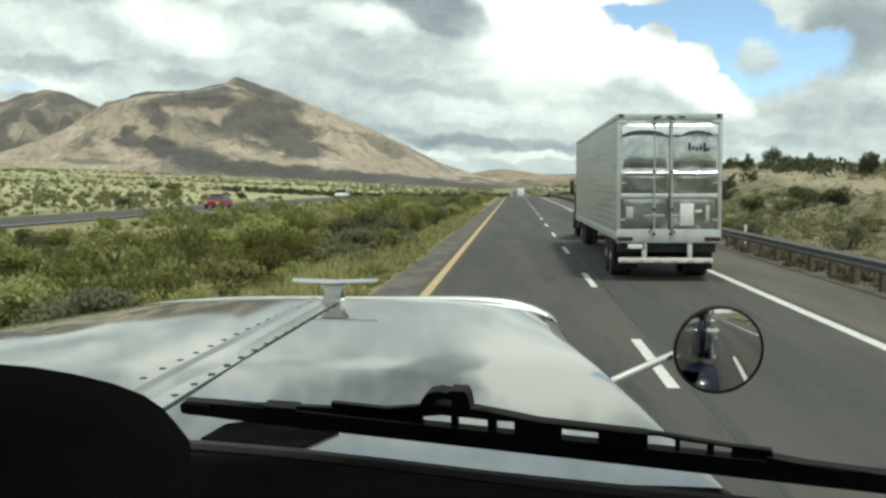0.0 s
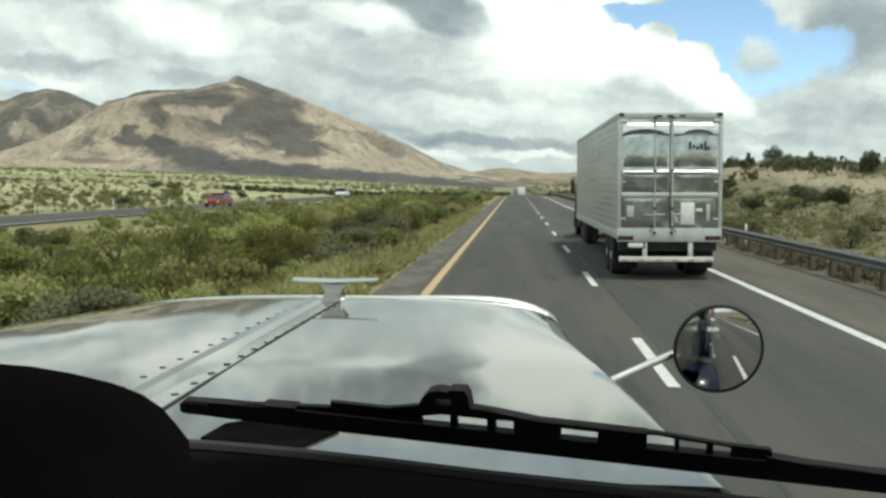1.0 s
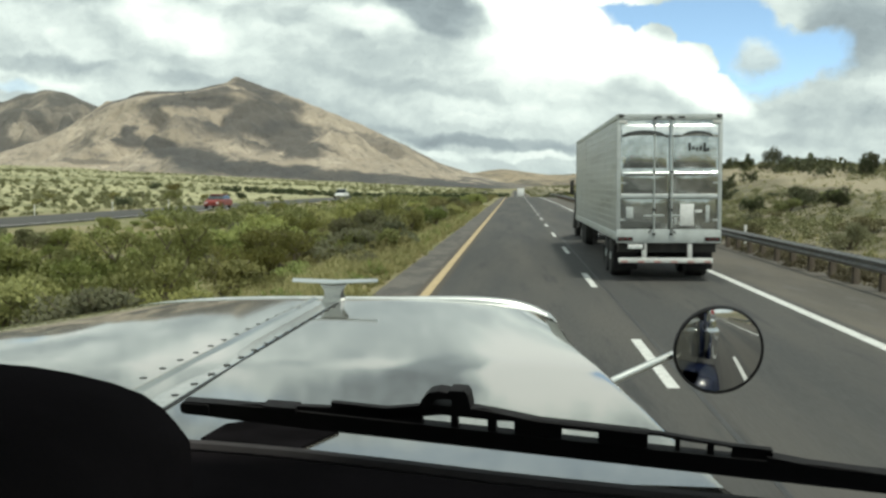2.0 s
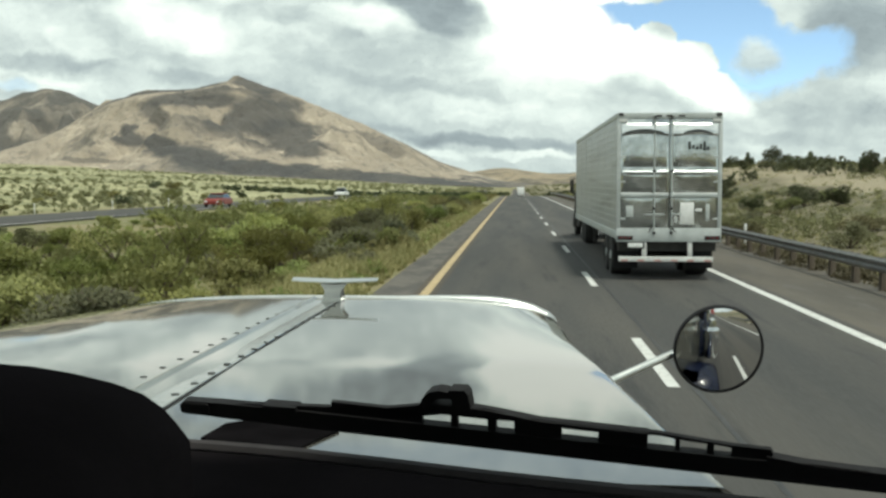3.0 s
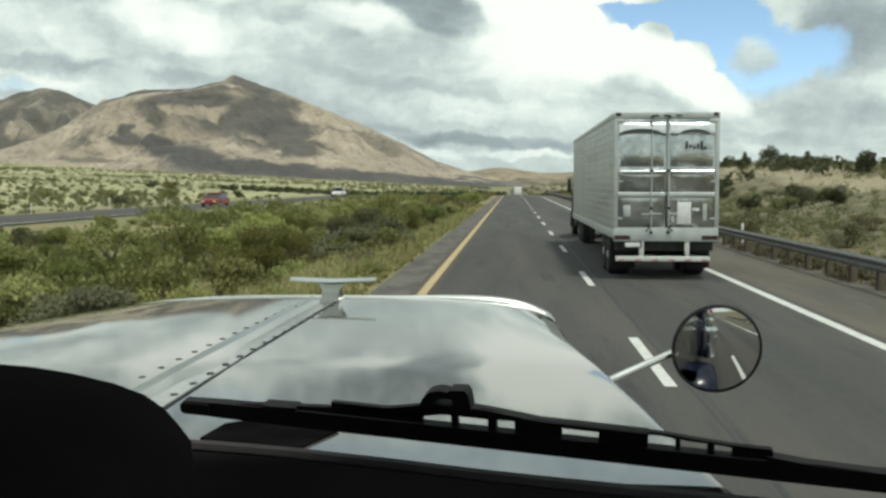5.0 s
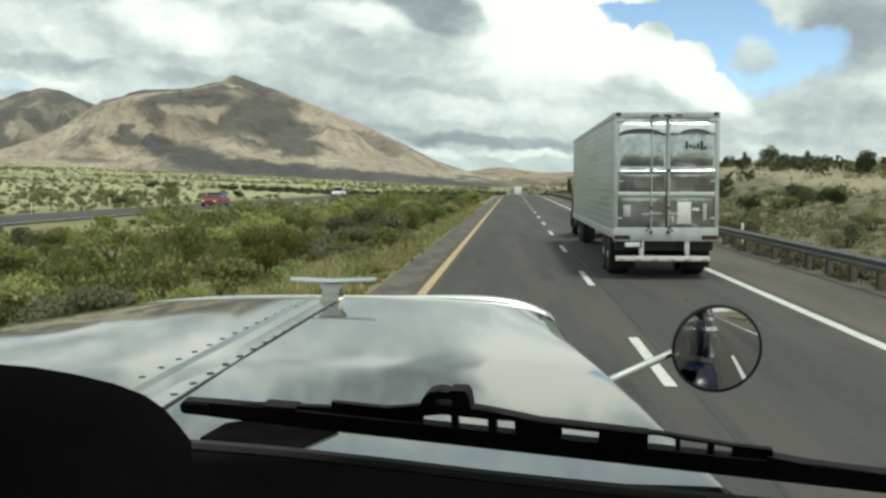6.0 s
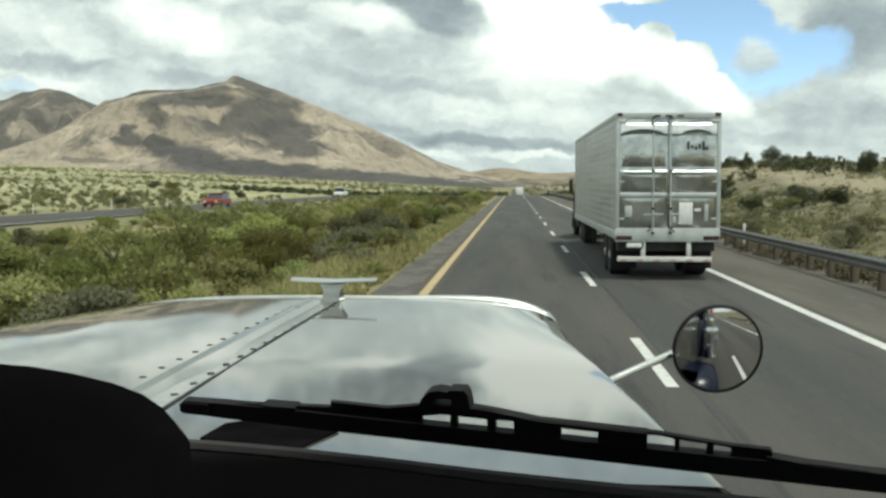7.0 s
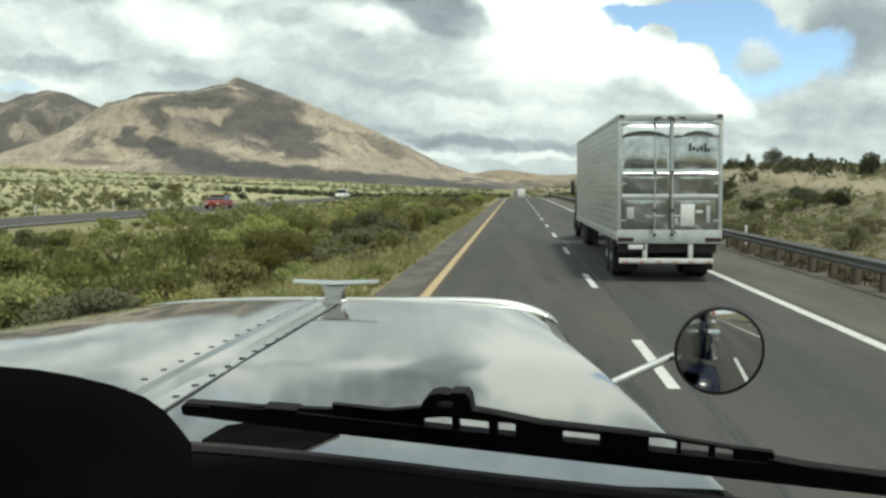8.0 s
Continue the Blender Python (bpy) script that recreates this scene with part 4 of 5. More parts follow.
def make_wiper(truck):
    """The parked wiper: a rubber blade, its bridged metal back and the arm that presses it on; lengths run along the blade from its tip."""
    a, b = Vector((-0.3831, 1.1985, 2.0727)), Vector((0.3656, 1.0285, 2.0435))
    run = (b - a).normalized()
    up = (Vector((0, -0.30, 1)) - run * run.dot(Vector((0, -0.30, 1)))).normalized()
    out = run.cross(up)
    m = Matrix.Translation(a) @ Matrix((run, up, out)).transposed().to_4x4()
    wiper = part("wiper", loft([[m @ Vector((s, h * t, -0.006)), m @ Vector((s, h * t, 0.006)), m @ Vector((s, -g * t, 0.004)), m @ Vector((s, -g * t, -0.004))]
                                for s, t in ((0.0, 0.55), (0.004, 0.75), (0.05, 0.9), (0.15, 1), (0.4, 1), (0.85, 1)) for h, g in ((0.0118, 0.0105),)]), RUBBER, truck, "black parked windscreen wiper")

    k = 0.767 / 1250      # metres per unit; units fit the camera's view, shrinking towards the far end

    def at(s, h, d):
        f = s / 1250
        f = 1.2 * f / (1.03 + 0.17 * f)
        return m @ Vector((0.767 * f, h * k * (1.2 - 0.17 * f) / 1.149, d))

    def bar(name, points, deep=0.004):
        """A flat strip through (along, low edge, high edge) points."""
        return part(name, loft([[at(s, lo, -deep), at(s, lo, deep), at(s, hi, deep), at(s, hi, -deep)] for s, lo, hi in points]), RUBBER, wiper, smooth=False)

    bar("tip_clip", [(-2, -8, 8), (6, -10, 11), (46, -10, 13), (50, -9, 11)], 0.008)
    bar("back_rail", [(60, 2, 13), (134, 6, 21), (277, 12, 32), (362, 18, 40), (427, 32, 54), (470, 41, 60), (545, 41, 63), (600, 43, 55), (642, 41, 52), (744, 41, 51), (850, 46, 51), (900, 41, 47), (960, 39, 43), (1045, 28, 37)], 0.003)
    bar("back_rail", [(150, 14, 24), (210, 15, 26)], 0.008)
    for s0, s1 in ((272, 434), (485, 497), (550, 565), (597, 679), (744, 829), (877, 885), (932, 944), (974, 1042)):
        bar("bridge", [(s0, 6, 42), (s1, 6, 42)], 0.003)
    bar("back_end", [(1040, 8, 25), (1130, 6, 24), (1212, 6, 22), (1222, 6, 17)], 0.005)
    # the hub where the arm grips the blade: a block with a slot
    hub = [(430, 52), (438, 72), (450, 86), (468, 92), (484, 90), (488, 95), (514, 97), (520, 88), (524, 58)]
    slot = [(452, 64), (458, 70), (463, 74), (470, 76), (478, 77), (486, 78), (490, 77), (491, 69), (488, 64)]
    rows = [[at(s, h, d) for s, h in ring] for ring, d in ((hub, 0.008), (hub, -0.008), (slot, -0.008), (slot, 0.008), (hub, 0.008))]
    part("hub", loft(rows, caps=False), RUBBER, wiper, smooth=False)
    # spring arm, lying behind the blade
    bar("arm", [(505, 48, 64), (560, 48, 60), (640, 42, 51), (830, 43, 50)], 0.006)
    bar("arm_shank", [(1035, 14, 30), (1250, -8, 10), (1340, -12, 6)], 0.006)


def make_hood_mirror(truck):
    spot = Vector((0.460, 2.40, 1.958))
    axis = Vector((0.012, -0.974, -0.220))
    # stretched slightly upright so that it looks round from the camera
    m = Matrix.Translation(spot) @ axis.to_track_quat("Z", "Y").to_matrix().to_4x4() @ Matrix.Diagonal((1.0, 1.045, 1.0, 1.0))
    body = part("hood_mirror", lathe([(0.094, -0.002), (0.092, -0.010), (0.078, -0.035), (0.05, -0.06), (0.01, -0.068)], m, 40), CHROME, truck, "round convex mirror on a chrome arm")
    r, curve = 0.0975, 0.30
    glass = [(r * f, -(curve - math.sqrt(curve * curve - (r * f) ** 2)) + 0.0165) for f in (1.0, 0.92, 0.84, 0.76, 0.68, 0.6, 0.52, 0.44, 0.36, 0.28, 0.2, 0.12, 0.05, 0.01)]
    face = part("mirror_face", lathe(glass, m, 64), MIRROR, body, "convex mirror glass")
    face.data.polygons.foreach_set("use_smooth", [True] * len(face.data.polygons))
    part("rim", lathe([(0.0955, 0.0), (0.0965, 0.004), (0.0995, 0.003), (0.1015, -0.006), (0.099, -0.014), (0.096, -0.010), (0.0955, 0.0)], m, 48), RUBBER, body, "black rubber rim")
    part("arm", pipe([(0.165, 2.285, 1.884), (0.224, 2.33, 1.902), (0.30, 2.385, 1.925), (0.37, 2.435, 1.945), (0.44, 2.465, 1.955)], 0.0090, 12), LIP_METAL, body, "polished tube arm")
    part("foot", lathe([(0.022, -0.01), (0.022, 0.004), (0.012, 0.010), (0.002, 0.011)], pose(0.190, 2.30, 1.892, 0, 60, 0), 16), CHROME, body)


make_own_truck()


# ---- the trailer in the next lane and its tractor ----
def make_trailer():
    X, Y, W, L, BOT, TOP = 3.72, 26.0, 2.52, 16.15, 1.05, 4.05
    h = W / 2
    t = thing("semi_trailer", "tall refrigerated trailer with polished steel rear doors", "trailer", pose(X, Y, 0, 0, 0, 0.25))
    body = part("box_body", box(-h + 0.004, h - 0.004, 0.06, L, BOT, TOP, 0.015), TRAILER_SIDE, t, "pale metal trailer box")
    # side posts and rails
    seam = part("side_rib", box(-h - 0.001, -h + 0.006, -0.02, 0.02, BOT + 0.16, TOP - 0.12), TRAILER_SIDE, body)
    seam.matrix_basis = pose(0, 0.75, 0)
    for k in range(1, 7):
        again(seam, pose(0, 0.75 + 2.44 * k, 0))
    again(seam, pose(W - 0.005, 0.75, 0))
    for k in range(1, 13):
        again(seam, pose(W - 0.005, 0.75 + 1.22 * k, 0))
    flute = part("side_flute", prism([(-h - 0.0005, -0.016), (-h - 0.004, -0.004), (-h - 0.004, 0.004), (-h - 0.0005, 0.016), (-h + 0.006, 0.0)], 0.08, L - 0.05), TRAILER_SIDE, body)
    flute.matrix_basis = pose(0, 0, BOT + 0.32)
    for k in range(1, 15):
        again(flute, pose(0, 0, BOT + 0.32 + 0.172 * k))
    for s in (-1, 1):
        part("top_rail", box(s * h - 0.012, s * h + 0.012, 0.05, L, TOP - 0.12, TOP + 0.01, 0.005), FRAME_GREY, body)
        part("bottom_rail", box(s * h - 0.014, s * h + 0.014, 0.05, L, BOT - 0.04, BOT + 0.15, 0.005), FRAME_GREY, body)
    # rear frame
    part("rear_header", box(-h, h, -0.02, 0.058, TOP - 0.13, TOP + 0.015, 0.01), FRAME_GREY, t, "grey header above the doors")
    part("rear_sill", box(-h, h, -0.03, 0.058, 0.94, 1.27, 0.012), FRAME_GREY, t, "pale grey sill under the doors")
    for s in (-1, 1):
        part("corner_post", box(s * h - 0.045 * (1 + s), s * h + 0.045 * (1 - s), -0.022, 0.058, 1.272, TOP - 0.132, 0.008), FRAME_GREY, t)
        part("lamp_plate", box(s * (h - 0.21) - 0.19, s * (h - 0.21) + 0.19, -0.0345, -0.0305, 0.985, 1.085), BLACK_STEEL, t, "black lamp plate")
        for dx in (0.10, 0.21, 0.32):
            part("tail_light", lathe([(0.030, 0.0), (0.029, 0.010), (0.020, 0.016), (0.004, 0.018)], pose(s * (h - dx), -0.035, 1.035, 90), 14), RED_LENS, t, "round red tail light")
        part("corner_marker", box(s * (h - 0.09) - 0.06, s * (h - 0.09) + 0.06, -0.034, -0.021, TOP - 0.065, TOP + 0.012, 0.004), BLACK_STEEL, t)
    for dx in (-0.28, 0.0, 0.28):
        part("header_marker", box(dx - 0.08, dx + 0.08, -0.034, -0.021, TOP - 0.085, TOP - 0.04, 0.004), BLACK_STEEL, t)

    def pillow(x0, x1, z0, z1, bulge, lean=0.0, n=10):
        """A sheet-metal panel pressed out in the middle, its top leaning out over its foot."""
        rows = []
        for j in range(n + 1):
            b = j / n
            rows.append([(x0 + (x1 - x0) * i / n, -0.004 - lean * b - bulge * (max(0, 1 - (2 * b - 1) ** 4) * max(0, 1 - (2 * i / n - 1) ** 4)) ** 0.6, z0 + (z1 - z0) * b) for i in range(n + 1)])
        return loft(rows, closed=False)

    for s in (-1, 1):
        x0, x1 = (-h + 0.092, -0.012) if s < 0 else (0.012, h - 0.092)
        door = part("rear_door", box(x0, x1, 0.0, 0.056, 1.274, TOP - 0.134, 0.01), STEEL, t, "polished stainless steel door")
        for z0, z1, b, lean in ((2.76, 3.60, 0.030, 0.0), (2.15, 2.56, 0.006, 0.030), (1.34, 2.00, 0.006, 0.020)):
            part("door_panel", pillow(x0 + 0.05, x1 - 0.05, z0, z1, b, lean), STEEL, door)
        # pressed arch: the sheet leans back above it and turns under below it
        left, right, rise = (x0 + 0.05, x1 - 0.10, 0.10) if s < 0 else (x0 + 0.30, x1 - 0.16, 0.09)
        rows = []
        for f in (k / 14 for k in range(15)):
            x = x0 + 0.02 + (x1 - x0 - 0.04) * f
            inside = max(0.0, min(1.0, (x - left) / (right - left)))
            bow = math.sin(math.pi * inside) ** 0.6
            z = 3.54 + rise * bow
            rows.append([(x, -0.002, 3.81), (x, -0.020, 3.79), (x, -0.060, z + 0.05), (x, -0.066, z + 0.02), (x, -0.034, z - 0.030 - 0.05 * bow), (x, -0.004, z - 0.045 - 0.05 * bow)])
        part("pressed_arch", loft(rows, closed=False), BRIGHT_STEEL, door, "pressed arch in the steel sheet")
        # dark strip that follows the arch, thickest in the middle
        mark = []
        for f in (k / 12 for k in range(13)):
            bow = math.sin(math.pi * f) ** 0.6
            x, z, thick = left + (right - left) * f, 3.535 + rise * bow, 0.012 + 0.022 * math.sin(math.pi * f) ** 0.5
            mark.append([(x, -0.070, z - thick), (x, -0.070, z + thick), (x, -0.078, z + thick), (x, -0.078, z - thick)])
        part("lettering_bar", loft(mark), DARK_MARK, door, "curved dark line along the pressed arch")
        for z, tall, deep, metal in ((2.625, 0.052, 0.040, BRIGHT_STEEL), (2.075, 0.062, 0.020, FRAME_GREY)):
            arc = [(-0.001 - deep * math.cos(a), z + tall * math.sin(a)) for a in (radians(d) for d in range(-90, 91, 15))]
            part("door_band", loft([[(x, yy, zz) for yy, zz in arc] for x in (x0 + 0.01, x1 - 0.01)]), metal, door, "raised bright steel band")
        edge = x0 + 0.03 if s < 0 else x1 - 0.03
        part("band_end", pipe([(edge, -0.034, 2.66), (edge, -0.040, 2.60), (edge - s * 0.05, -0.036, 2.55), (edge - s * 0.12, -0.030, 2.57)], [0.022, 0.026, 0.022, 0.012], 8), BRIGHT_STEEL, door)
        for z in (1.5, 2.4, 3.0, 3.6):
            part("door_hinge", box(s * (h - 0.15) - 0.06, s * (h - 0.15) + 0.06, -0.030, -0.001, z - 0.02, z + 0.02, 0.006), FRAME_GREY, door)
    # locking rods with their handles and keepers
    for x in (-0.36, 0.06):
        r = part("lock_rod", rod((x, -0.05, 1.12), (x, -0.05, TOP - 0.05), 0.017, sides=10), FRAME_GREY, t, "upright locking rod")
        for z in (1.16, 1.75, 2.66, TOP - 0.10):
            part("keeper", box(x - 0.035, x + 0.035, -0.072, -0.024, z - 0.03, z + 0.03, 0.008), BLACK_STEEL, r)
        part("lock_handle", box(x - 0.02, x + 0.24, -0.080, -0.055, 1.60, 1.63, 0.006), FRAME_GREY, r)
    part("notice", box(0.27, 0.595, -0.030, -0.020, 1.37, 1.90, 0.002), PAPER, t, "white notice sheet on the door")
    part("sticker", box(0.88, 0.97, -0.030, -0.020, 1.45, 1.86, 0.002), FRAME_GREY, t)
    part("sticker", box(-1.03, -0.86, -0.030, -0.020, 1.54, 1.82, 0.002), FRAME_GREY, t)
    part("sticker", box(-0.60, -0.10, -0.030, -0.022, 1.585, 1.62, 0.002), FRAME_GREY, t, "pale strip")
    part("sticker", box(0.63, 0.79, -0.030, -0.022, 1.68, 1.75, 0.002), PAPER, t)
    part("sticker", box(0.13, 0.19, -0.030, -0.022, 1.42, 1.55, 0.002), PAPER, t)
    for x, lean in ((-0.40, -0.10), (0.04, 0.12)):
        part("lock_lever", pipe([(x, -0.075, 1.32), (x + lean * 0.4, -0.080, 1.25), (x + lean, -0.080, 1.18)], 0.014, 8), BLACK_STEEL, t, "black locking lever")
    for s in (-1, 1):
        part("corner_plate", box(s * (h - 0.14) - 0.10, s * (h - 0.14) + 0.10, -0.030, -0.0225, TOP - 0.215, TOP - 0.135, 0.003), WHITE_PAINT, t, "white corner plate")
    for x, z0, z1 in ((0.44, 3.20, 3.36), (0.53, 3.22, 3.28), (0.62, 3.19, 3.25), (0.71, 3.20, 3.30), (0.80, 3.17, 3.36), (0.88, 3.18, 3.24)):
        part("lettering_bar", box(x, x + 0.06, -0.060, -0.030, z0 - 0.02, z1 + 0.01, 0.002), DARK_MARK, t, "dark unreadable lettering")
    part("number_plate", box(-0.98, -0.62, -0.036, -0.026, 0.80, 0.91, 0.002), PAPER, t, "white plate")
    part("plate_light_box", box(-1.02, -0.58, -0.024, 0.03, 0.78, 0.937), BLACK_STEEL, t)
    # underrun guard
    guard = part("underrun_guard", box(-1.20, 1.07, -0.02, 0.08, 0.455, 0.575, 0.012), WHITE_PAINT, t, "white underrun bar with red bands")
    for x in (-0.58, 0.52):
        part("upright", box(x - 0.055, x + 0.055, -0.01, 0.06, 0.577, 0.938, 0.008), WHITE_PAINT, guard)
    for k in range(6):
        x = -1.14 + k * 0.40
        part("red_band", box(x, x + 0.16, -0.024, -0.019, 0.462, 0.505), FADED_RED, guard, "red reflective band")
    part("underframe", box(-0.55, 0.55, 0.3, L - 0.4, 0.86, 1.01), BLACK_STEEL, t)
    part("crossmember", box(-h + 0.08, h - 0.08, 0.25, 0.5, 0.70, 0.938), BLACK_STEEL, t)
    for y in (1.9, 3.15):
        part("axle", rod((-0.95, y, 0.5), (0.95, y, 0.5), 0.07, sides=12), BLACK_STEEL, t)
        for s in (-1, 1):
            wheel(t, s * (h - 0.30), y, 0.51, 0.56, s, FRAME_GREY)
    for s in (-1, 1):
        part("mud_flap", box(s * 0.93 - 0.30, s * 0.93 + 0.30, 0.95, 0.962, 0.22, 0.84), RUBBER, t, "black rubber mud flap")
        part("landing_leg", box(s * 0.8 - 0.06, s * 0.8 + 0.06, 12.2, 12.32, 0.25, 1.0, 0.01), BLACK_STEEL, t)
    part("cooling_unit", box(-0.95, 0.95, L, L + 0.5, 2.3, 3.9, 0.06), WHITE_PAINT, t, "white cooling unit on the front wall")
    return t


def make_tractor(name, label, paint, m, blue_glass=DARK_GLASS, long_nose=True, shine=CHROME):
    """A conventional tractor facing local +y, its front bumper at y = 0."""
    t = thing(name, label, "truck", m)
    body = part("cab", loft([[(x, y, z) for x, z in ((-w, 1.05), (w, 1.05), (w, 2.0), (w * 0.97, top - 0.12), (w * 0.85, top), (-w * 0.85, top), (-w * 0.97, top - 0.12), (-w, 2.0))]
                             for y, w, top in ((-5.6, 1.16, 3.35), (-5.4, 1.20, 3.45), (-3.7, 1.20, 3.45), (-3.4, 1.06, 2.95), (-2.75, 1.04, 2.85), (-2.35, 1.02, 2.05))]), paint, t)
    hood = part("hood", loft([[(x, y, z) for x, z in ((-w, 1.0), (w, 1.0), (w, top - 0.10), (w * 0.9, top - 0.02), (0.3, top), (-0.3, top), (-w * 0.9, top - 0.02), (-w, top - 0.10))]
                              for y, w, top in ((-2.45, 0.88, 1.98), (-1.4, 0.78, 1.95), (-0.35, 0.66, 1.90), (-0.2, 0.62, 1.84))]), paint, t)
    part("grille", box(-0.52, 0.52, -0.26, -0.14, 0.75, 1.78, 0.03), shine, t, "chrome grille")
    for k in range(9):
        part("grille_slat", box(-0.46, 0.46, -0.145, -0.125, 0.84 + 0.1 * k, 0.87 + 0.1 * k), BLACK_STEEL, t)
    part("bumper", box(-1.2, 1.2, -0.12, 0.0, 0.32, 0.72, 0.03), shine, t, "chrome bumper")
    part("windscreen", loft([[(-0.90, -2.395, 2.12), (0.90, -2.395, 2.12)], [(-0.86, -2.745, 2.72), (0.86, -2.745, 2.72)]], closed=False), blue_glass, body, "dark windscreen")
    part("sun_visor", box(-0.95, 0.95, -2.75, -2.45, 2.74, 2.77, 0.01), paint, t)
    for s in (-1, 1):
        part("side_window", box(s * 1.035 - 0.03, s * 1.035 + 0.03, -3.3, -2.72, 2.05, 2.62, 0.01), blue_glass, body, "dark side window")
        arch = [(-1.0 + 0.72 * math.cos(a), 0.52 + 0.78 * math.sin(a)) for a in (radians(d) for d in range(-5, 186, 10))]
        bm = loft([[(s * x, y, z - dz) for y, z in arch] for x, dz in ((0.66, 0), (0.98, 0), (1.14, 0.03), (1.20, 0.12))], closed=False)
        bmesh.ops.solidify(bm, geom=bm.faces[:], thickness=0.02)
        part("fender", bm, paint, t)
        part("headlight", lathe([(0.02, -0.05), (0.09, -0.04), (0.12, 0.08), (0.10, 0.12), (0.02, 0.13)], pose(s * 0.92, -0.28, 1.10, -90), 18), shine, t, "round headlight")
        part("fender_lamp", lathe([(0.02, 0), (0.025, 0.10), (0.07, 0.12), (0.075, 0.22), (0.03, 0.27), (0.004, 0.275)], pose(s * 1.02, -0.75, 1.24), 14), paint, t, "small lamp on the fender")
        part("air_cleaner", lathe([(0.05, 0.0), (0.175, 0.03), (0.18, 0.1), (0.18, 0.75), (0.17, 0.80), (0.09, 0.86), (0.08, 1.0), (0.02, 1.02)], pose(s * 1.08, -2.05, 1.15), 22), shine, t, "chrome air cleaner")
        part("exhaust_stack", lathe([(0.03, 0.0), (0.075, 0.02), (0.075, 1.3), (0.10, 1.36), (0.10, 2.6), (0.07, 2.9), (0.06, 2.92)], pose(s * 1.12, -3.56 if long_nose else -5.75, 1.1), 16), shine, t, "chrome exhaust stack")
        arm = part("mirror", box(s * 1.42 - 0.09, s * 1.42 + 0.09, -2.62, -2.55, 1.95, 2.55, 0.015), BLACK_STEEL, t, "tall side mirror")
        part("mirror_arm", pipe([(s * 1.05, -2.7, 2.5), (s * 1.3, -2.62, 2.58), (s * 1.42, -2.585, 2.56)], 0.014, 8), shine, arm)
        part("mirror_arm", pipe([(s * 1.05, -2.7, 1.95), (s * 1.3, -2.62, 1.93), (s * 1.42, -2.585, 1.95)], 0.014, 8), shine, arm)
        part("fuel_tank", lathe([(0.05, 0), (0.30, 0.02), (0.31, 0.06), (0.31, 1.5), (0.30, 1.54), (0.05, 1.56)], pose(s * 0.86, -4.55, 0.72, -90), 22), shine, t, "polished fuel tank")
        part("step", box(s * 0.72, s * 1.16, -2.95, -2.0, 0.42, 0.47, 0.01), shine, t, "metal step")
        part("battery_box", box(s * 0.72, s * 1.14, -2.95, -2.0, 0.49, 0.98, 0.02), shine, t, "metal battery box")
        part("mud_guard", box(s * 0.92 - 0.2, s * 0.92 + 0.2, -0.33, -0.30, 0.42, 0.95), RUBBER, t)
        wheel(t, s * 1.02, -1.0, 0.52, 0.30, s, shine)
        for y in (-7.0, -8.3):
            wheel(t, s * 0.92, y, 0.52, 0.56, s, shine)
        part("frame_rail", box(s * 0.42 - 0.05, s * 0.42 + 0.05, -9.0, -0.2, 0.72, 0.98), BLACK_STEEL, t)
    return t


make_trailer()
make_tractor("semi_tractor", "dark tractor pulling the steel trailer", BLACK_STEEL, pose(3.86, 50.8, 0), long_nose=False, shine=BLACK_STEEL).scale = (0.92, 1.0, 1.0)
make_tractor("red_semi_truck", "red long-nosed truck with chrome stacks and air cleaners", RED_PAINT, pose(4.0, -42.0, 0))


def make_far_truck():
    t = thing("box_truck", "white box truck far ahead on the highway", "truck", pose(1.8, 370, -sag(374)))
    box_body = part("box_body", box(-1.25, 1.25, 0, 9, 1.0, 3.9, 0.05), WHITE_PAINT, t)
    part("rear_door", box(-1.1, 1.1, -0.02, -0.002, 1.1, 3.7, 0.005), PAPER, box_body)
    part("cab", box(-1.1, 1.1, 9.2, 11.2, 0.7, 2.8, 0.2), WHITE_PAINT, t)
    part("bumper", box(-1.2, 1.2, 0, 0.1, 0.4, 0.55), BLACK_STEEL, t)
    for y in (1.6, 10.2):
        for s in (-1, 1):
            wheel(t, s * 1.0, y, 0.5, 0.4, s, FRAME_GREY)


make_far_truck()


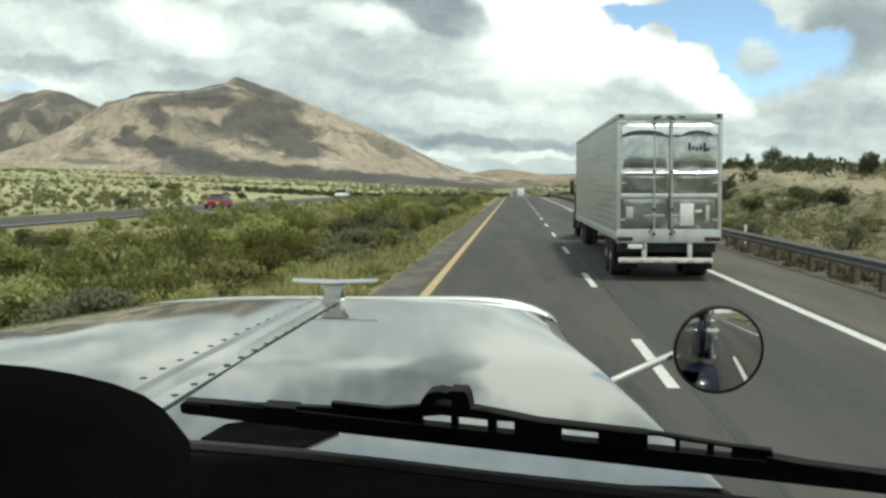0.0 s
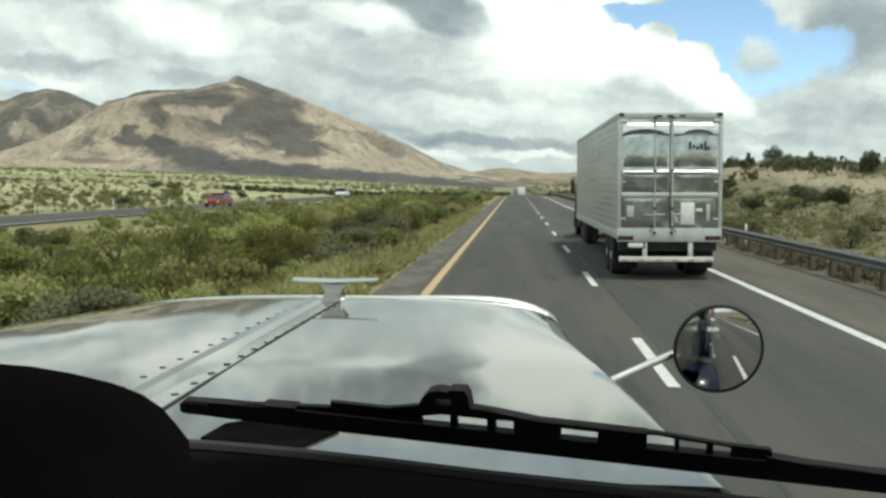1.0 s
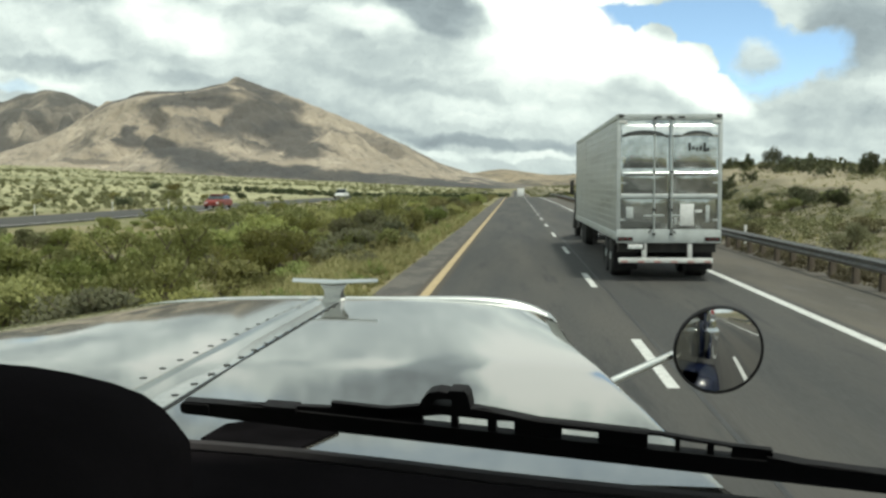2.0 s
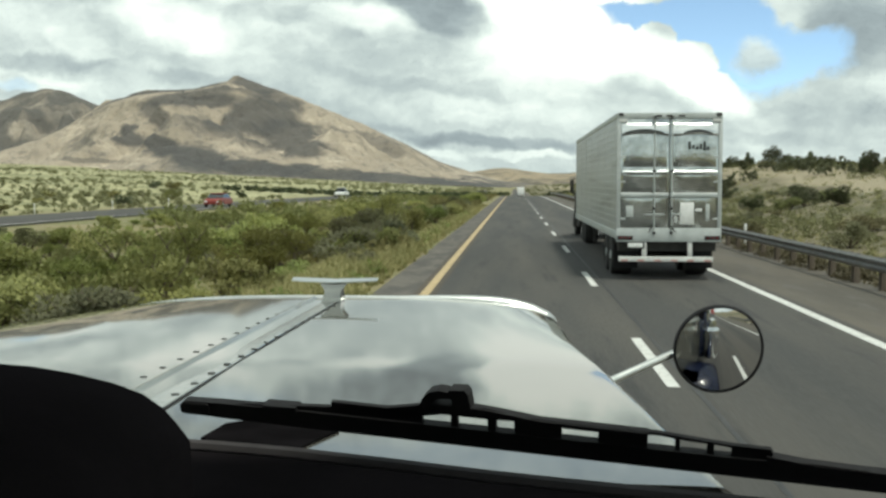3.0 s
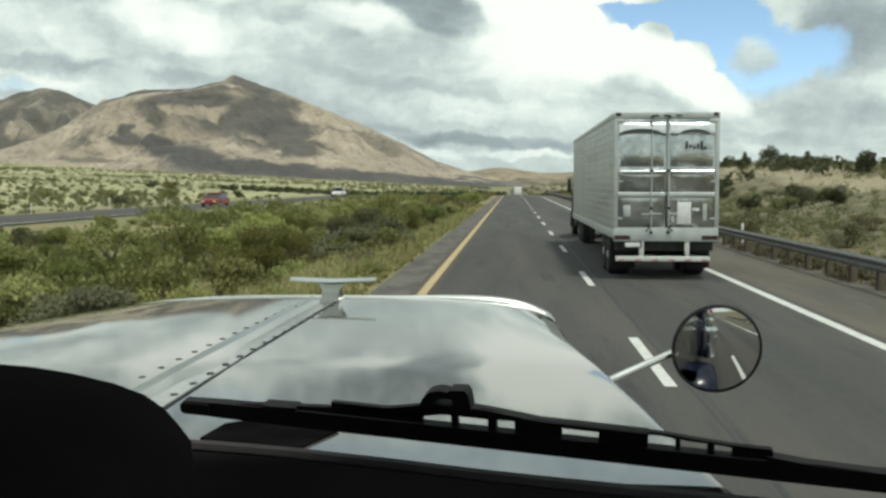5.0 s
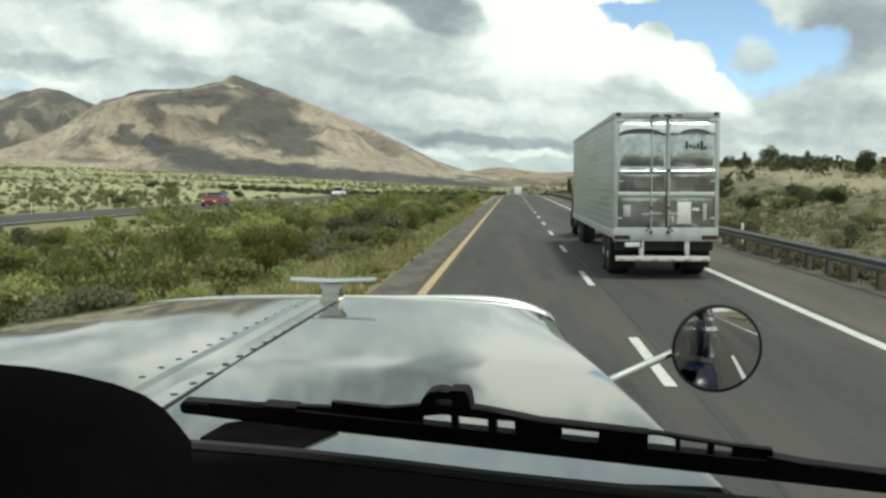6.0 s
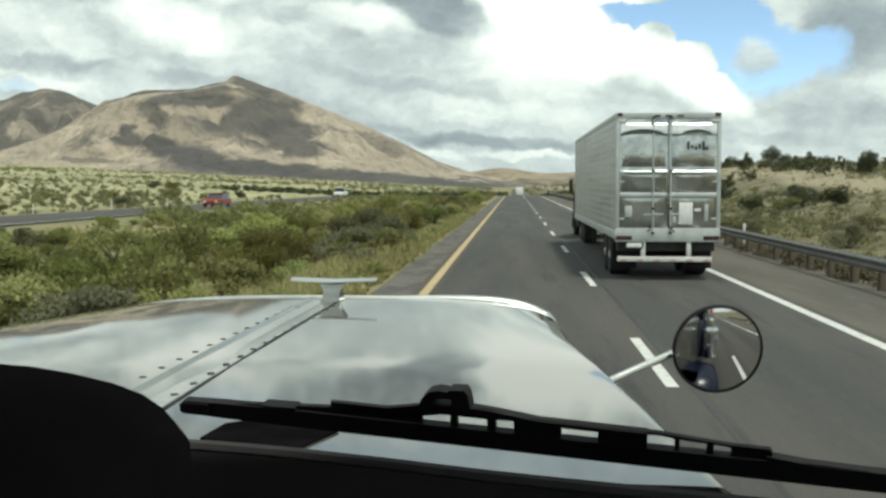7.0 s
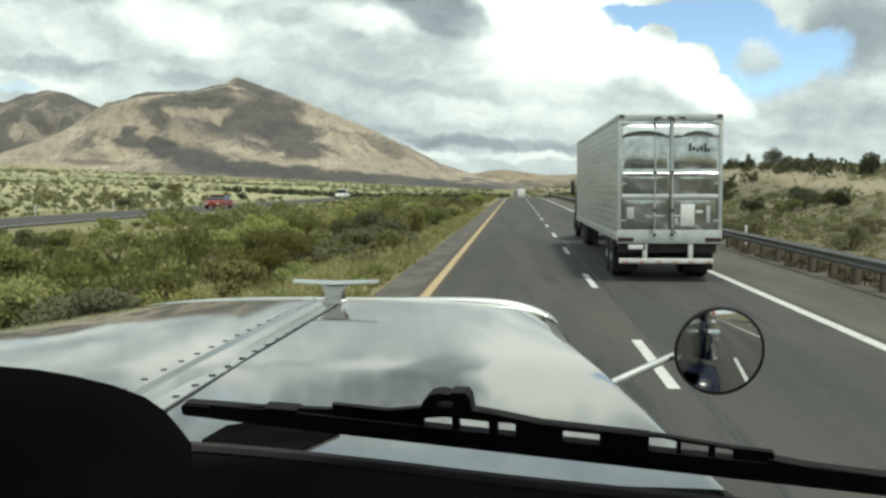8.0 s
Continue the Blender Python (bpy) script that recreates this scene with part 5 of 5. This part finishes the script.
def make_car(name, label, category, paint, m, pickup):
    """A car or pickup facing local +y, with body, glasshouse, lights and wheels."""
    t = thing(name, label, category, m)
    low, high = (0.45, 1.02) if pickup else (0.30, 0.92)
    length = 5.4 if pickup else 4.5
    body = part("body", loft([[(x, y, z) for x, z in ((-w, low), (w, low), (w * 1.02, low + 0.3), (w * 0.96, top - 0.05), (w * 0.85, top), (-w * 0.85, top), (-w * 0.96, top - 0.05), (-w * 1.02, low + 0.3))]
                              for y, w, top in ((0, 0.80, high - 0.12), (0.12, 0.92, high), (length * 0.35, 0.95, high + 0.03), (length * 0.7, 0.93, high), (length - 0.25, 0.86, high - 0.14), (length, 0.74, high - 0.3))]), paint, t)
    a, b = (2.0, 4.0) if pickup else (0.5, 3.3)
    roof = 1.75 if pickup else 1.42
    part("glasshouse", loft([[(x, y, z) for x, y in ((-w, y0), (w, y0), (w, y1), (-w, y1))] for z, w, y0, y1 in ((high, 0.84, a, b), (roof - 0.1, 0.70, a + 0.35, b - 0.65))]), DARK_GLASS, t, "dark windows")
    part("roof", box(-0.68, 0.68, a + 0.36, b - 0.66, roof - 0.098, roof, 0.04), paint, t)
    for y in (0.9, length - 0.95):
        for s in (-1, 1):
            wheel(t, s * 0.82, y, 0.36 if pickup else 0.32, 0.24, s, FRAME_GREY)
    for s in (-1, 1):
        part("headlight", box(s * 0.6 - 0.15, s * 0.6 + 0.15, length - 0.10, length + 0.01, high - 0.42, high - 0.28, 0.02), PAPER, body)
        part("tail_light", box(s * 0.7 - 0.1, s * 0.7 + 0.1, -0.012, 0.05, high - 0.35, high - 0.2, 0.01), RED_LENS, body)
    return t


make_car("pickup_truck", "white pickup truck on the opposite carriageway", "pickup truck", WHITE_PAINT, pose(-31.0, 190, 0.06, 0, 0, 180), True)
make_car("car", "red car on the opposite carriageway", "car", DULL_RED, pose(-30.2, 108, 0.06, 0, 0, 180), False)


# ---- guardrail and marker posts ----
def make_guardrail():
    rail = thing("guardrail", "long galvanised guardrail on weathered timber posts", "guardrail", kind="structure")
    wave = [(0.0, 0.0), (-0.02, 0.03), (-0.075, 0.055), (-0.08, 0.095), (-0.03, 0.14), (-0.03, 0.17), (-0.08, 0.215), (-0.075, 0.255), (-0.02, 0.28), (0.0, 0.31), (0.012, 0.30), (-0.01, 0.27), (-0.06, 0.25), (-0.018, 0.17), (-0.018, 0.14), (-0.06, 0.06), (-0.01, 0.04)]
    length = 7.62
    beam = part("rail_beam", loft([[(x, y, 0.44 + z) for x, z in wave] for y in (0, length / 2, length - 0.004)]), GALVANISED, rail, "corrugated steel beam")
    beam.matrix_basis = pose(7.86, -20, 0)
    post = part("post", box(-0.075, 0.075, -0.1, 0.1, -0.6, 0.72, 0.012), POST_WOOD, rail, "weathered timber post")
    post.matrix_basis = pose(8.10, -20, 0)
    block = part("spacer_block", box(-0.085, 0.075, -0.075, 0.075, 0.42, 0.74, 0.01), POST_WOOD, rail)
    block.matrix_basis = pose(7.945, -20, 0)
    for k in range(1, 34):
        again(beam, pose(7.86, -20 + length * k, -sag(-20 + length * k)))
    for k in range(1, 120):
        again(post, pose(8.10, -20 + 1.905 * k, random.uniform(-0.02, 0.01) - sag(-20 + 1.905 * k), 0, random.uniform(-1.5, 1.5), 0))
        again(block, pose(7.945, -20 + 1.905 * k, -sag(-20 + 1.905 * k)))


make_guardrail()


def make_posts():
    first = None
    for x, y in ((8.55, 40.0), (-37.4, 80), (-37.4, 96), (-37.4, 112)):
        z = ground_z(x, y)
        if first is None:
            first = thing("marker_post", "slim white roadside marker post", "marker post", pose(x, y, z), "marker posts")
            part("blade", box(-0.05, 0.05, -0.012, 0.012, -0.2, 0.90, 0.008), WHITE_PAINT, first)
            part("reflector", box(-0.04, 0.04, -0.018, -0.0125, 0.76, 0.86, 0.002), PAPER, first)
        else:
            copy_thing(first, pose(x, y, z))


make_posts()


# ---- plants ----
def bush_meshes(rng, width, height, leaves, size, leaf_paint, upright=0.0, name="bush"):
    """Stems that fork from the ground and a ragged crown of separate leaves, gathered in lobes with gaps between them."""
    lobes = []
    for k in range(rng.randint(7, 11)):
        a, r = rng.uniform(0, 2 * math.pi), width * 0.5 * math.sqrt(rng.uniform(0.02, 0.62))
        z = height * rng.uniform(0.30, 0.80) * (1 - 0.35 * (r / (width * 0.5)) ** 2)
        lobes.append((Vector((r * math.cos(a), r * math.sin(a), z)), width * rng.uniform(0.14, 0.25), height * rng.uniform(0.15, 0.26)))
    bm = bmesh.new()
    for c, _, _ in lobes:
        foot = Vector((c.x * 0.12 + rng.uniform(-0.05, 0.05), c.y * 0.12 + rng.uniform(-0.05, 0.05), -0.15))
        mid = foot.lerp(c, 0.5) + Vector((rng.uniform(-0.08, 0.08), rng.uniform(-0.08, 0.08), 0.0)) * width
        thick = 0.018 * width + 0.012
        pipe([foot, mid, c], [thick, thick * 0.65, thick * 0.25], 5, bm)
        for _ in range(3):
            tip = c + Vector((rng.uniform(-1, 1) * width * 0.2, rng.uniform(-1, 1) * width * 0.2, rng.uniform(0.0, 1) * height * 0.25))
            pipe([mid.lerp(c, 0.6), tip], [thick * 0.4, thick * 0.12], 4, bm)
    stems = finish(bm, "stems", BARK)
    verts, faces = [], []
    for k in range(leaves):
        c, rw, rh = lobes[k % len(lobes)]
        d = Vector((rng.gauss(0, 1), rng.gauss(0, 1), rng.gauss(0, 1))).normalized()
        reach = rng.uniform(0.35, 1.12) ** 0.6
        p = c + Vector((d.x * rw, d.y * rw, d.z * rh + upright * rng.uniform(0, 0.1))) * reach
        if p.z < 0.03:
            p.z = rng.uniform(0.03, 0.25 * height)
        s = size * rng.uniform(0.55, 1.35)
        a = Vector((rng.gauss(0, 1), rng.gauss(0, 1), rng.gauss(0, 0.8))).normalized()
        b = a.orthogonal().normalized() * s * 0.32
        a = (a + Vector((0, 0, 0.45))) * s * 0.75
        n = len(verts)
        verts += [tuple(p), tuple(p + a * 0.5 + b), tuple(p + a), tuple(p + a * 0.5 - b)]
        faces.append((n, n + 1, n + 2, n + 3))
    crown = mesh_of("crown", verts, faces, leaf_paint)
    return stems, crown


BUSH_KINDS = []


def make_bush_kinds():
    rng = random.Random(11)
    for k, (w, h, n, s, paint, words) in enumerate([
            (3.2, 2.3, 5200, 0.13, LEAF[0], "large rounded olive-green desert bush beside the highway"), (2.6, 1.7, 4600, 0.12, LEAF[1], "bright green leafy desert bush in dry grass"),
            (2.2, 1.4, 3600, 0.11, LEAF[0], "rounded olive-green desert bush beside the highway"), (1.6, 1.0, 2600, 0.10, LEAF[1], "small bright green bush beside the shoulder"),
            (1.5, 0.9, 2200, 0.09, LEAF[2], "low grey-green sagebrush in dry grass"), (2.4, 1.5, 3600, 0.11, LEAF[2], "grey-green spreading bush on dry soil"),
            (2.8, 2.4, 4600, 0.13, LEAF[3], "dark green juniper bush on dry soil"),
            (2.5, 1.5, 3800, 0.11, BANK_LEAF, "dull olive bush on the dry bank"), (1.9, 1.0, 2600, 0.10, BANK_LEAF, "low dull green bush on the dry bank")]):
        BUSH_KINDS.append((*bush_meshes(rng, w, h, n, s, paint), words, w, h))


make_bush_kinds()


def plant_bush(kind, x, y, scale=1.0, turn=0.0, tall=1.0):
    stems, crown, words, w, h = BUSH_KINDS[kind]
    ob = thing("bush", words, "bush", pose(x, y, ground_z(x, y) - 0.03, 0, 0, turn), "roadside bushes")
    ob.scale = (scale, scale, scale * tall)
    for nm, me in (("stems", stems), ("crown", crown)):
        o = new(nm, me)
        o.parent = ob


def plant_all():
    rng = random.Random(5)
    # those that stand out beside the shoulder
    for k, x, y, s, tall in ((0, -8.6, 24.5, 1.05, 1.0), (1, -6.9, 30.0, 0.95, 1.0), (3, -5.4, 33.5, 1.0, 1.0), (1, -6.3, 43.0, 1.1, 1.05), (0, -6.6, 50.0, 1.0, 1.1), (2, -5.4, 66.0, 1.0, 1.1),
                             (3, -5.6, 26.0, 0.8, 0.8), (2, -10.5, 20.5, 1.0, 0.9), (1, -12.4, 25.5, 1.0, 0.9), (5, -7.9, 35.5, 1.0, 1.0), (2, -5.2, 80.0, 1.2, 1.1), (1, -9.3, 38.0, 1.05, 0.95),
                             (2, -4.75, 34.5, 0.85, 0.95), (5, -4.6, 40.0, 0.8, 1.0), (0, -5.0, 46.5, 0.75, 1.0), (1, -4.6, 55.0, 0.85, 1.0), (5, -4.7, 63.0, 0.9, 1.0), (2, -4.6, 72.0, 0.9, 1.05), (4, -4.3, 29.5, 0.7, 0.9), (4, -4.25, 37.0, 0.6, 0.8)):
        plant_bush(k, x, y, s, rng.uniform(0, 360), tall)
    taken = [(-8.6, 24.5), (-6.9, 30.0), (-6.3, 43.0)]
    # the thicket in the median
    count = 0
    while count < 165:
        y = 14 + 95 * rng.random() ** 1.4
        x = -4.9 - 20.0 * rng.random() ** 1.15
        thick = 1.0 if y < 60 else 1.5
        if any((x - a) ** 2 + (y - b) ** 2 < thick ** 2 for a, b in taken):
            continue
        if noise.noise((x / 9, y / 16, 4.0)) < -0.12 and y > 24:
            continue
        taken.append((x, y))
        k = rng.choice((0, 1, 1, 2, 2, 2, 3, 4, 5, 5))
        plant_bush(k, x, y, rng.choice((0.5, 0.65, 0.8, 0.95, 1.1)) * (0.62 if x < -12.5 else 1.0), rng.uniform(0, 360), rng.uniform(0.7, 1.1))
        count += 1
    # bushes that crowd the shoulder farther on
    for k in range(26):
        y = 36 + 7.0 * k + rng.uniform(-2.5, 2.5)
        plant_bush(rng.choice((1, 2, 2, 3, 5)), rng.uniform(-6.6, -4.7), y, rng.uniform(0.7, 1.1), rng.uniform(0, 360), rng.uniform(0.9, 1.15))
    # larger bushes beyond the other carriageway
    for k in range(22):
        y = 74 + 9.5 * k + rng.uniform(-4, 4)
        plant_bush(rng.choice((2, 5, 5, 6, 0)), rng.uniform(-40.0, -38.5 - 0.16 * y), y, rng.uniform(0.55, 1.0), rng.uniform(0, 360), rng.uniform(0.75, 1.0))
    # the bank on the right
    count = 0
    while count < 150:
        y = 22 + 230 * rng.random() ** 1.3
        x = 9.8 + (60 if count < 90 else 16) * rng.random() ** 1.5
        if x < 11.5 and y < 45 or 25 < x < 32 and y < 190 or any((x - a) ** 2 + (y - b) ** 2 < 1.9 ** 2 for a, b in taken):
            continue
        taken.append((x, y))
        plant_bush(rng.choice((7, 8, 4, 7, 5, 8, 6, 2, 7)), x, y, rng.uniform(0.6, 1.15), rng.uniform(0, 360), rng.uniform(0.75, 1.1))
        count += 1


plant_all()


def make_trees():
    rng = random.Random(21)
    kinds = []
    for k in range(3):
        w, h = rng.uniform(3.4, 4.6), rng.uniform(3.4, 4.6)
        kinds.append((*bush_meshes(rng, w, h, 5200, 0.19, LEAF[3], 0.5), h))
    spots = []
    while len(spots) < 42:
        x, y = 33 + 45 * rng.random(), 72 + 190 * rng.random()
        if 0.16 < x / y < 0.48 and x > 33 and all((x - a) ** 2 + (y - b) ** 2 > 9 for a, b in spots):
            spots.append((x, y))
    for x, y in spots:
        stems, crown, h = rng.choice(kinds)
        t = thing("juniper_tree", "dark green juniper tree on the ridge", "tree", pose(x, y, ground_z(x, y) - 0.1, 0, 0, rng.uniform(0, 360)), "junipers on the ridge")
        s = rng.uniform(0.32, 0.70)
        t.scale = (s, s, s * rng.uniform(0.9, 1.25))
        for nm, me in (("trunk", stems), ("crown", crown)):
            o = new(nm, me)
            o.parent = t


make_trees()


def make_grass():
    """Dry grass and weeds: thin bent blades in tufts."""
    rng = np.random.default_rng(3)
    verts, faces = [], []
    spots = []
    while len(spots) < 15500:
        if rng.random() < 0.30:
            x, y = -3.2 - 2.2 * rng.random(), 12 + 90 * rng.random() ** 1.5
        elif rng.random() < 0.60:
            x, y = -3.5 - 22 * rng.random() ** 1.2, 9 + 110 * rng.random() ** 1.7
        else:
            x, y = 10.2 + 30 * rng.random() ** 1.4, 18 + 120 * rng.random() ** 1.5
        if noise.noise((x / 5, y / 8, 9.0)) > -0.28:
            spots.append((x, y))
    for x, y in spots:
        z = ground_z(x, y) - 0.02
        tall = rng.uniform(0.22, 0.50) if -5.4 < x < -3.6 else rng.uniform(0.10, 0.30)
        for _ in range(9):
            a, lean = rng.uniform(0, 6.28), rng.uniform(0.3, 1.1) * tall
            dx, dy = math.cos(a), math.sin(a)
            px, py = x + rng.uniform(-0.12, 0.12), y + rng.uniform(-0.12, 0.12)
            h, w = tall * rng.uniform(0.6, 1.2), 0.013
            n = len(verts)
            verts += [(px - dy * w, py + dx * w, z), (px + dy * w, py - dx * w, z), (px + dx * lean * 0.4 + dy * w * 0.7, py + dy * lean * 0.4 - dx * w * 0.7, z + h * 0.6), (px + dx * lean * 0.4 - dy * w * 0.7, py + dy * lean * 0.4 + dx * w * 0.7, z + h * 0.6), (px + dx * lean, py + dy * lean, z + h)]
            faces += [(n, n + 1, n + 2, n + 3), (n + 3, n + 2, n + 4)]
    tagged(new("grass", mesh_of("grass", verts, faces, GRASS)), "dry yellow-green grass tufts along the verges", "grass", kind="stuff")


make_grass()


def make_far_scrub():
    """Scrub dotted over the plain and the far slopes, each a small ragged clump of leaves."""
    rng = np.random.default_rng(8)
    verts, faces = [], []
    made = 0
    while made < 9400:
        if made > 7800:
            y = 900 + 1100 * rng.random()
            x = -y * (0.02 + 0.5 * rng.random())
        elif rng.random() < 0.8:
            y = 60 + 1900 * rng.random() ** 1.5
            x = -38.5 - (y * 0.62) * rng.random() ** 1.25
        else:
            y = 150 + 1500 * rng.random() ** 1.4
            x = 60 + y * 0.5 * rng.random() if rng.random() < 0.5 else 10 + 50 * rng.random() ** 1.5
        if noise.noise((x / 60, y / 90, 2.0)) + rng.normal(0, 0.25) < 0.0:
            continue
        z, far = ground_z(x, y), math.hypot(x, y)
        w = 0.30 + 1.25 * rng.random() ** 2.4
        h = w * rng.uniform(0.7, 1.25)
        small = min(1.0, 0.35 + far / 420)
        w, h = w * small, h * small
        if far < 380:
            w, h = w * 0.62, h * 0.72
        if far > 700:
            w, h = w * 1.5, h * 1.3
        for _ in range(34 if far < 350 else 18):
            d = rng.normal(0, 1, 3)
            d /= np.linalg.norm(d)
            c = np.array((x, y, z + h * 0.5)) + d * np.array((w, w, h * 0.55)) * rng.uniform(0.3, 0.95)
            a, b = rng.normal(0, 1, 3), rng.normal(0, 1, 3)
            s = w * 0.26
            n = len(verts)
            verts += [tuple(c + a * s), tuple(c + b * s), tuple(c - (a + b) * s * 0.7)]
            faces.append((n, n + 1, n + 2))
        made += 1
    tagged(new("desert_scrub", mesh_of("desert_scrub", verts, faces, SCRUB)), "dark green scrub dotted over the yellow plain", "scrub", kind="stuff")


make_far_scrub()


def scatter_brush(name, label, paint, seed, count, x_of, y_of, sizes, leaf):
    """Low brush too dense to count: many ragged clumps of small leaves in one mesh."""
    rng = np.random.default_rng(seed)
    verts, faces = [], []
    made = 0
    while made < count:
        y = y_of(rng.random())
        x = x_of(rng.random())
        if noise.noise((x / 7, y / 9, seed * 0.4)) + rng.normal(0, 0.25) < 0.0 or 25.5 < x < 31.5 and y < 190 and rng.random() < 0.85:
            continue
        z = ground_z(x, y)
        w, h = rng.uniform(*sizes), rng.uniform(*sizes) * 1.2
        for _ in range(46):
            d = rng.normal(0, 1, 3)
            d /= np.linalg.norm(d)
            c = np.array((x, y, z + h * 0.45)) + d * np.array((w, w, h * 0.55)) * rng.uniform(0.3, 1.0)
            a, b = rng.normal(0, 1, 3), rng.normal(0, 1, 3)
            n = len(verts)
            verts += [tuple(c + a * leaf), tuple(c + b * leaf), tuple(c - (a + b) * leaf * 0.7)]
            faces.append((n, n + 1, n + 2))
        made += 1
    tagged(new(name, mesh_of(name, verts, faces, paint)), label, "scrub", kind="stuff")


scatter_brush("bank_scrub", "low grey-green brush covering the dry bank", BANK_LEAF, 14, 4600, lambda r: 9.6 + 50 * r ** 1.5, lambda r: 16 + 240 * r ** 1.5, (0.2, 0.6), 0.045)
scatter_brush("median_scrub", "green brush filling the far median", LEAF[0], 17, 650, lambda r: -5.0 - 21 * r, lambda r: 70 + 260 * r ** 1.6, (0.35, 1.0), 0.10)
scatter_brush("median_weeds", "low green weeds between the median bushes", LEAF[1], 19, 1300, lambda r: -3.55 - 20 * r ** 1.3, lambda r: 12 + 75 * r ** 1.4, (0.12, 0.40), 0.04)
scatter_brush("far_bank_scrub", "dark green brush on the bank far along the road", LEAF[3], 23, 900, lambda r: 9.6 + 32 * r ** 1.3, lambda r: 110 + 380 * r ** 1.3, (0.5, 1.5), 0.17)
scatter_brush("verge_brush", "olive brush crowding the gravel shoulder", LEAF[0], 29, 620, lambda r: -4.0 - 3.6 * r, lambda r: 30 + 210 * r ** 1.5, (0.25, 0.75), 0.075)
scatter_brush("far_brush", "dark green brush beyond the crest of the road", LEAF[3], 31, 900, lambda r: -4.0 - 70 * r ** 1.2, lambda r: 235 + 600 * r ** 1.4, (0.5, 1.3), 0.2)
scatter_brush("rail_weeds", "dry brown weeds under the guardrail", WEED, 37, 900, lambda r: 8.0 + 1.6 * r, lambda r: 16 + 150 * r ** 1.4, (0.10, 0.30), 0.035)
scatter_brush("verge_weeds", "sparse dry weeds straggling onto the gravel verge", GRASS, 41, 700, lambda r: -2.95 - 0.95 * r ** 0.7, lambda r: 11 + 110 * r ** 1.5, (0.04, 0.15), 0.022)
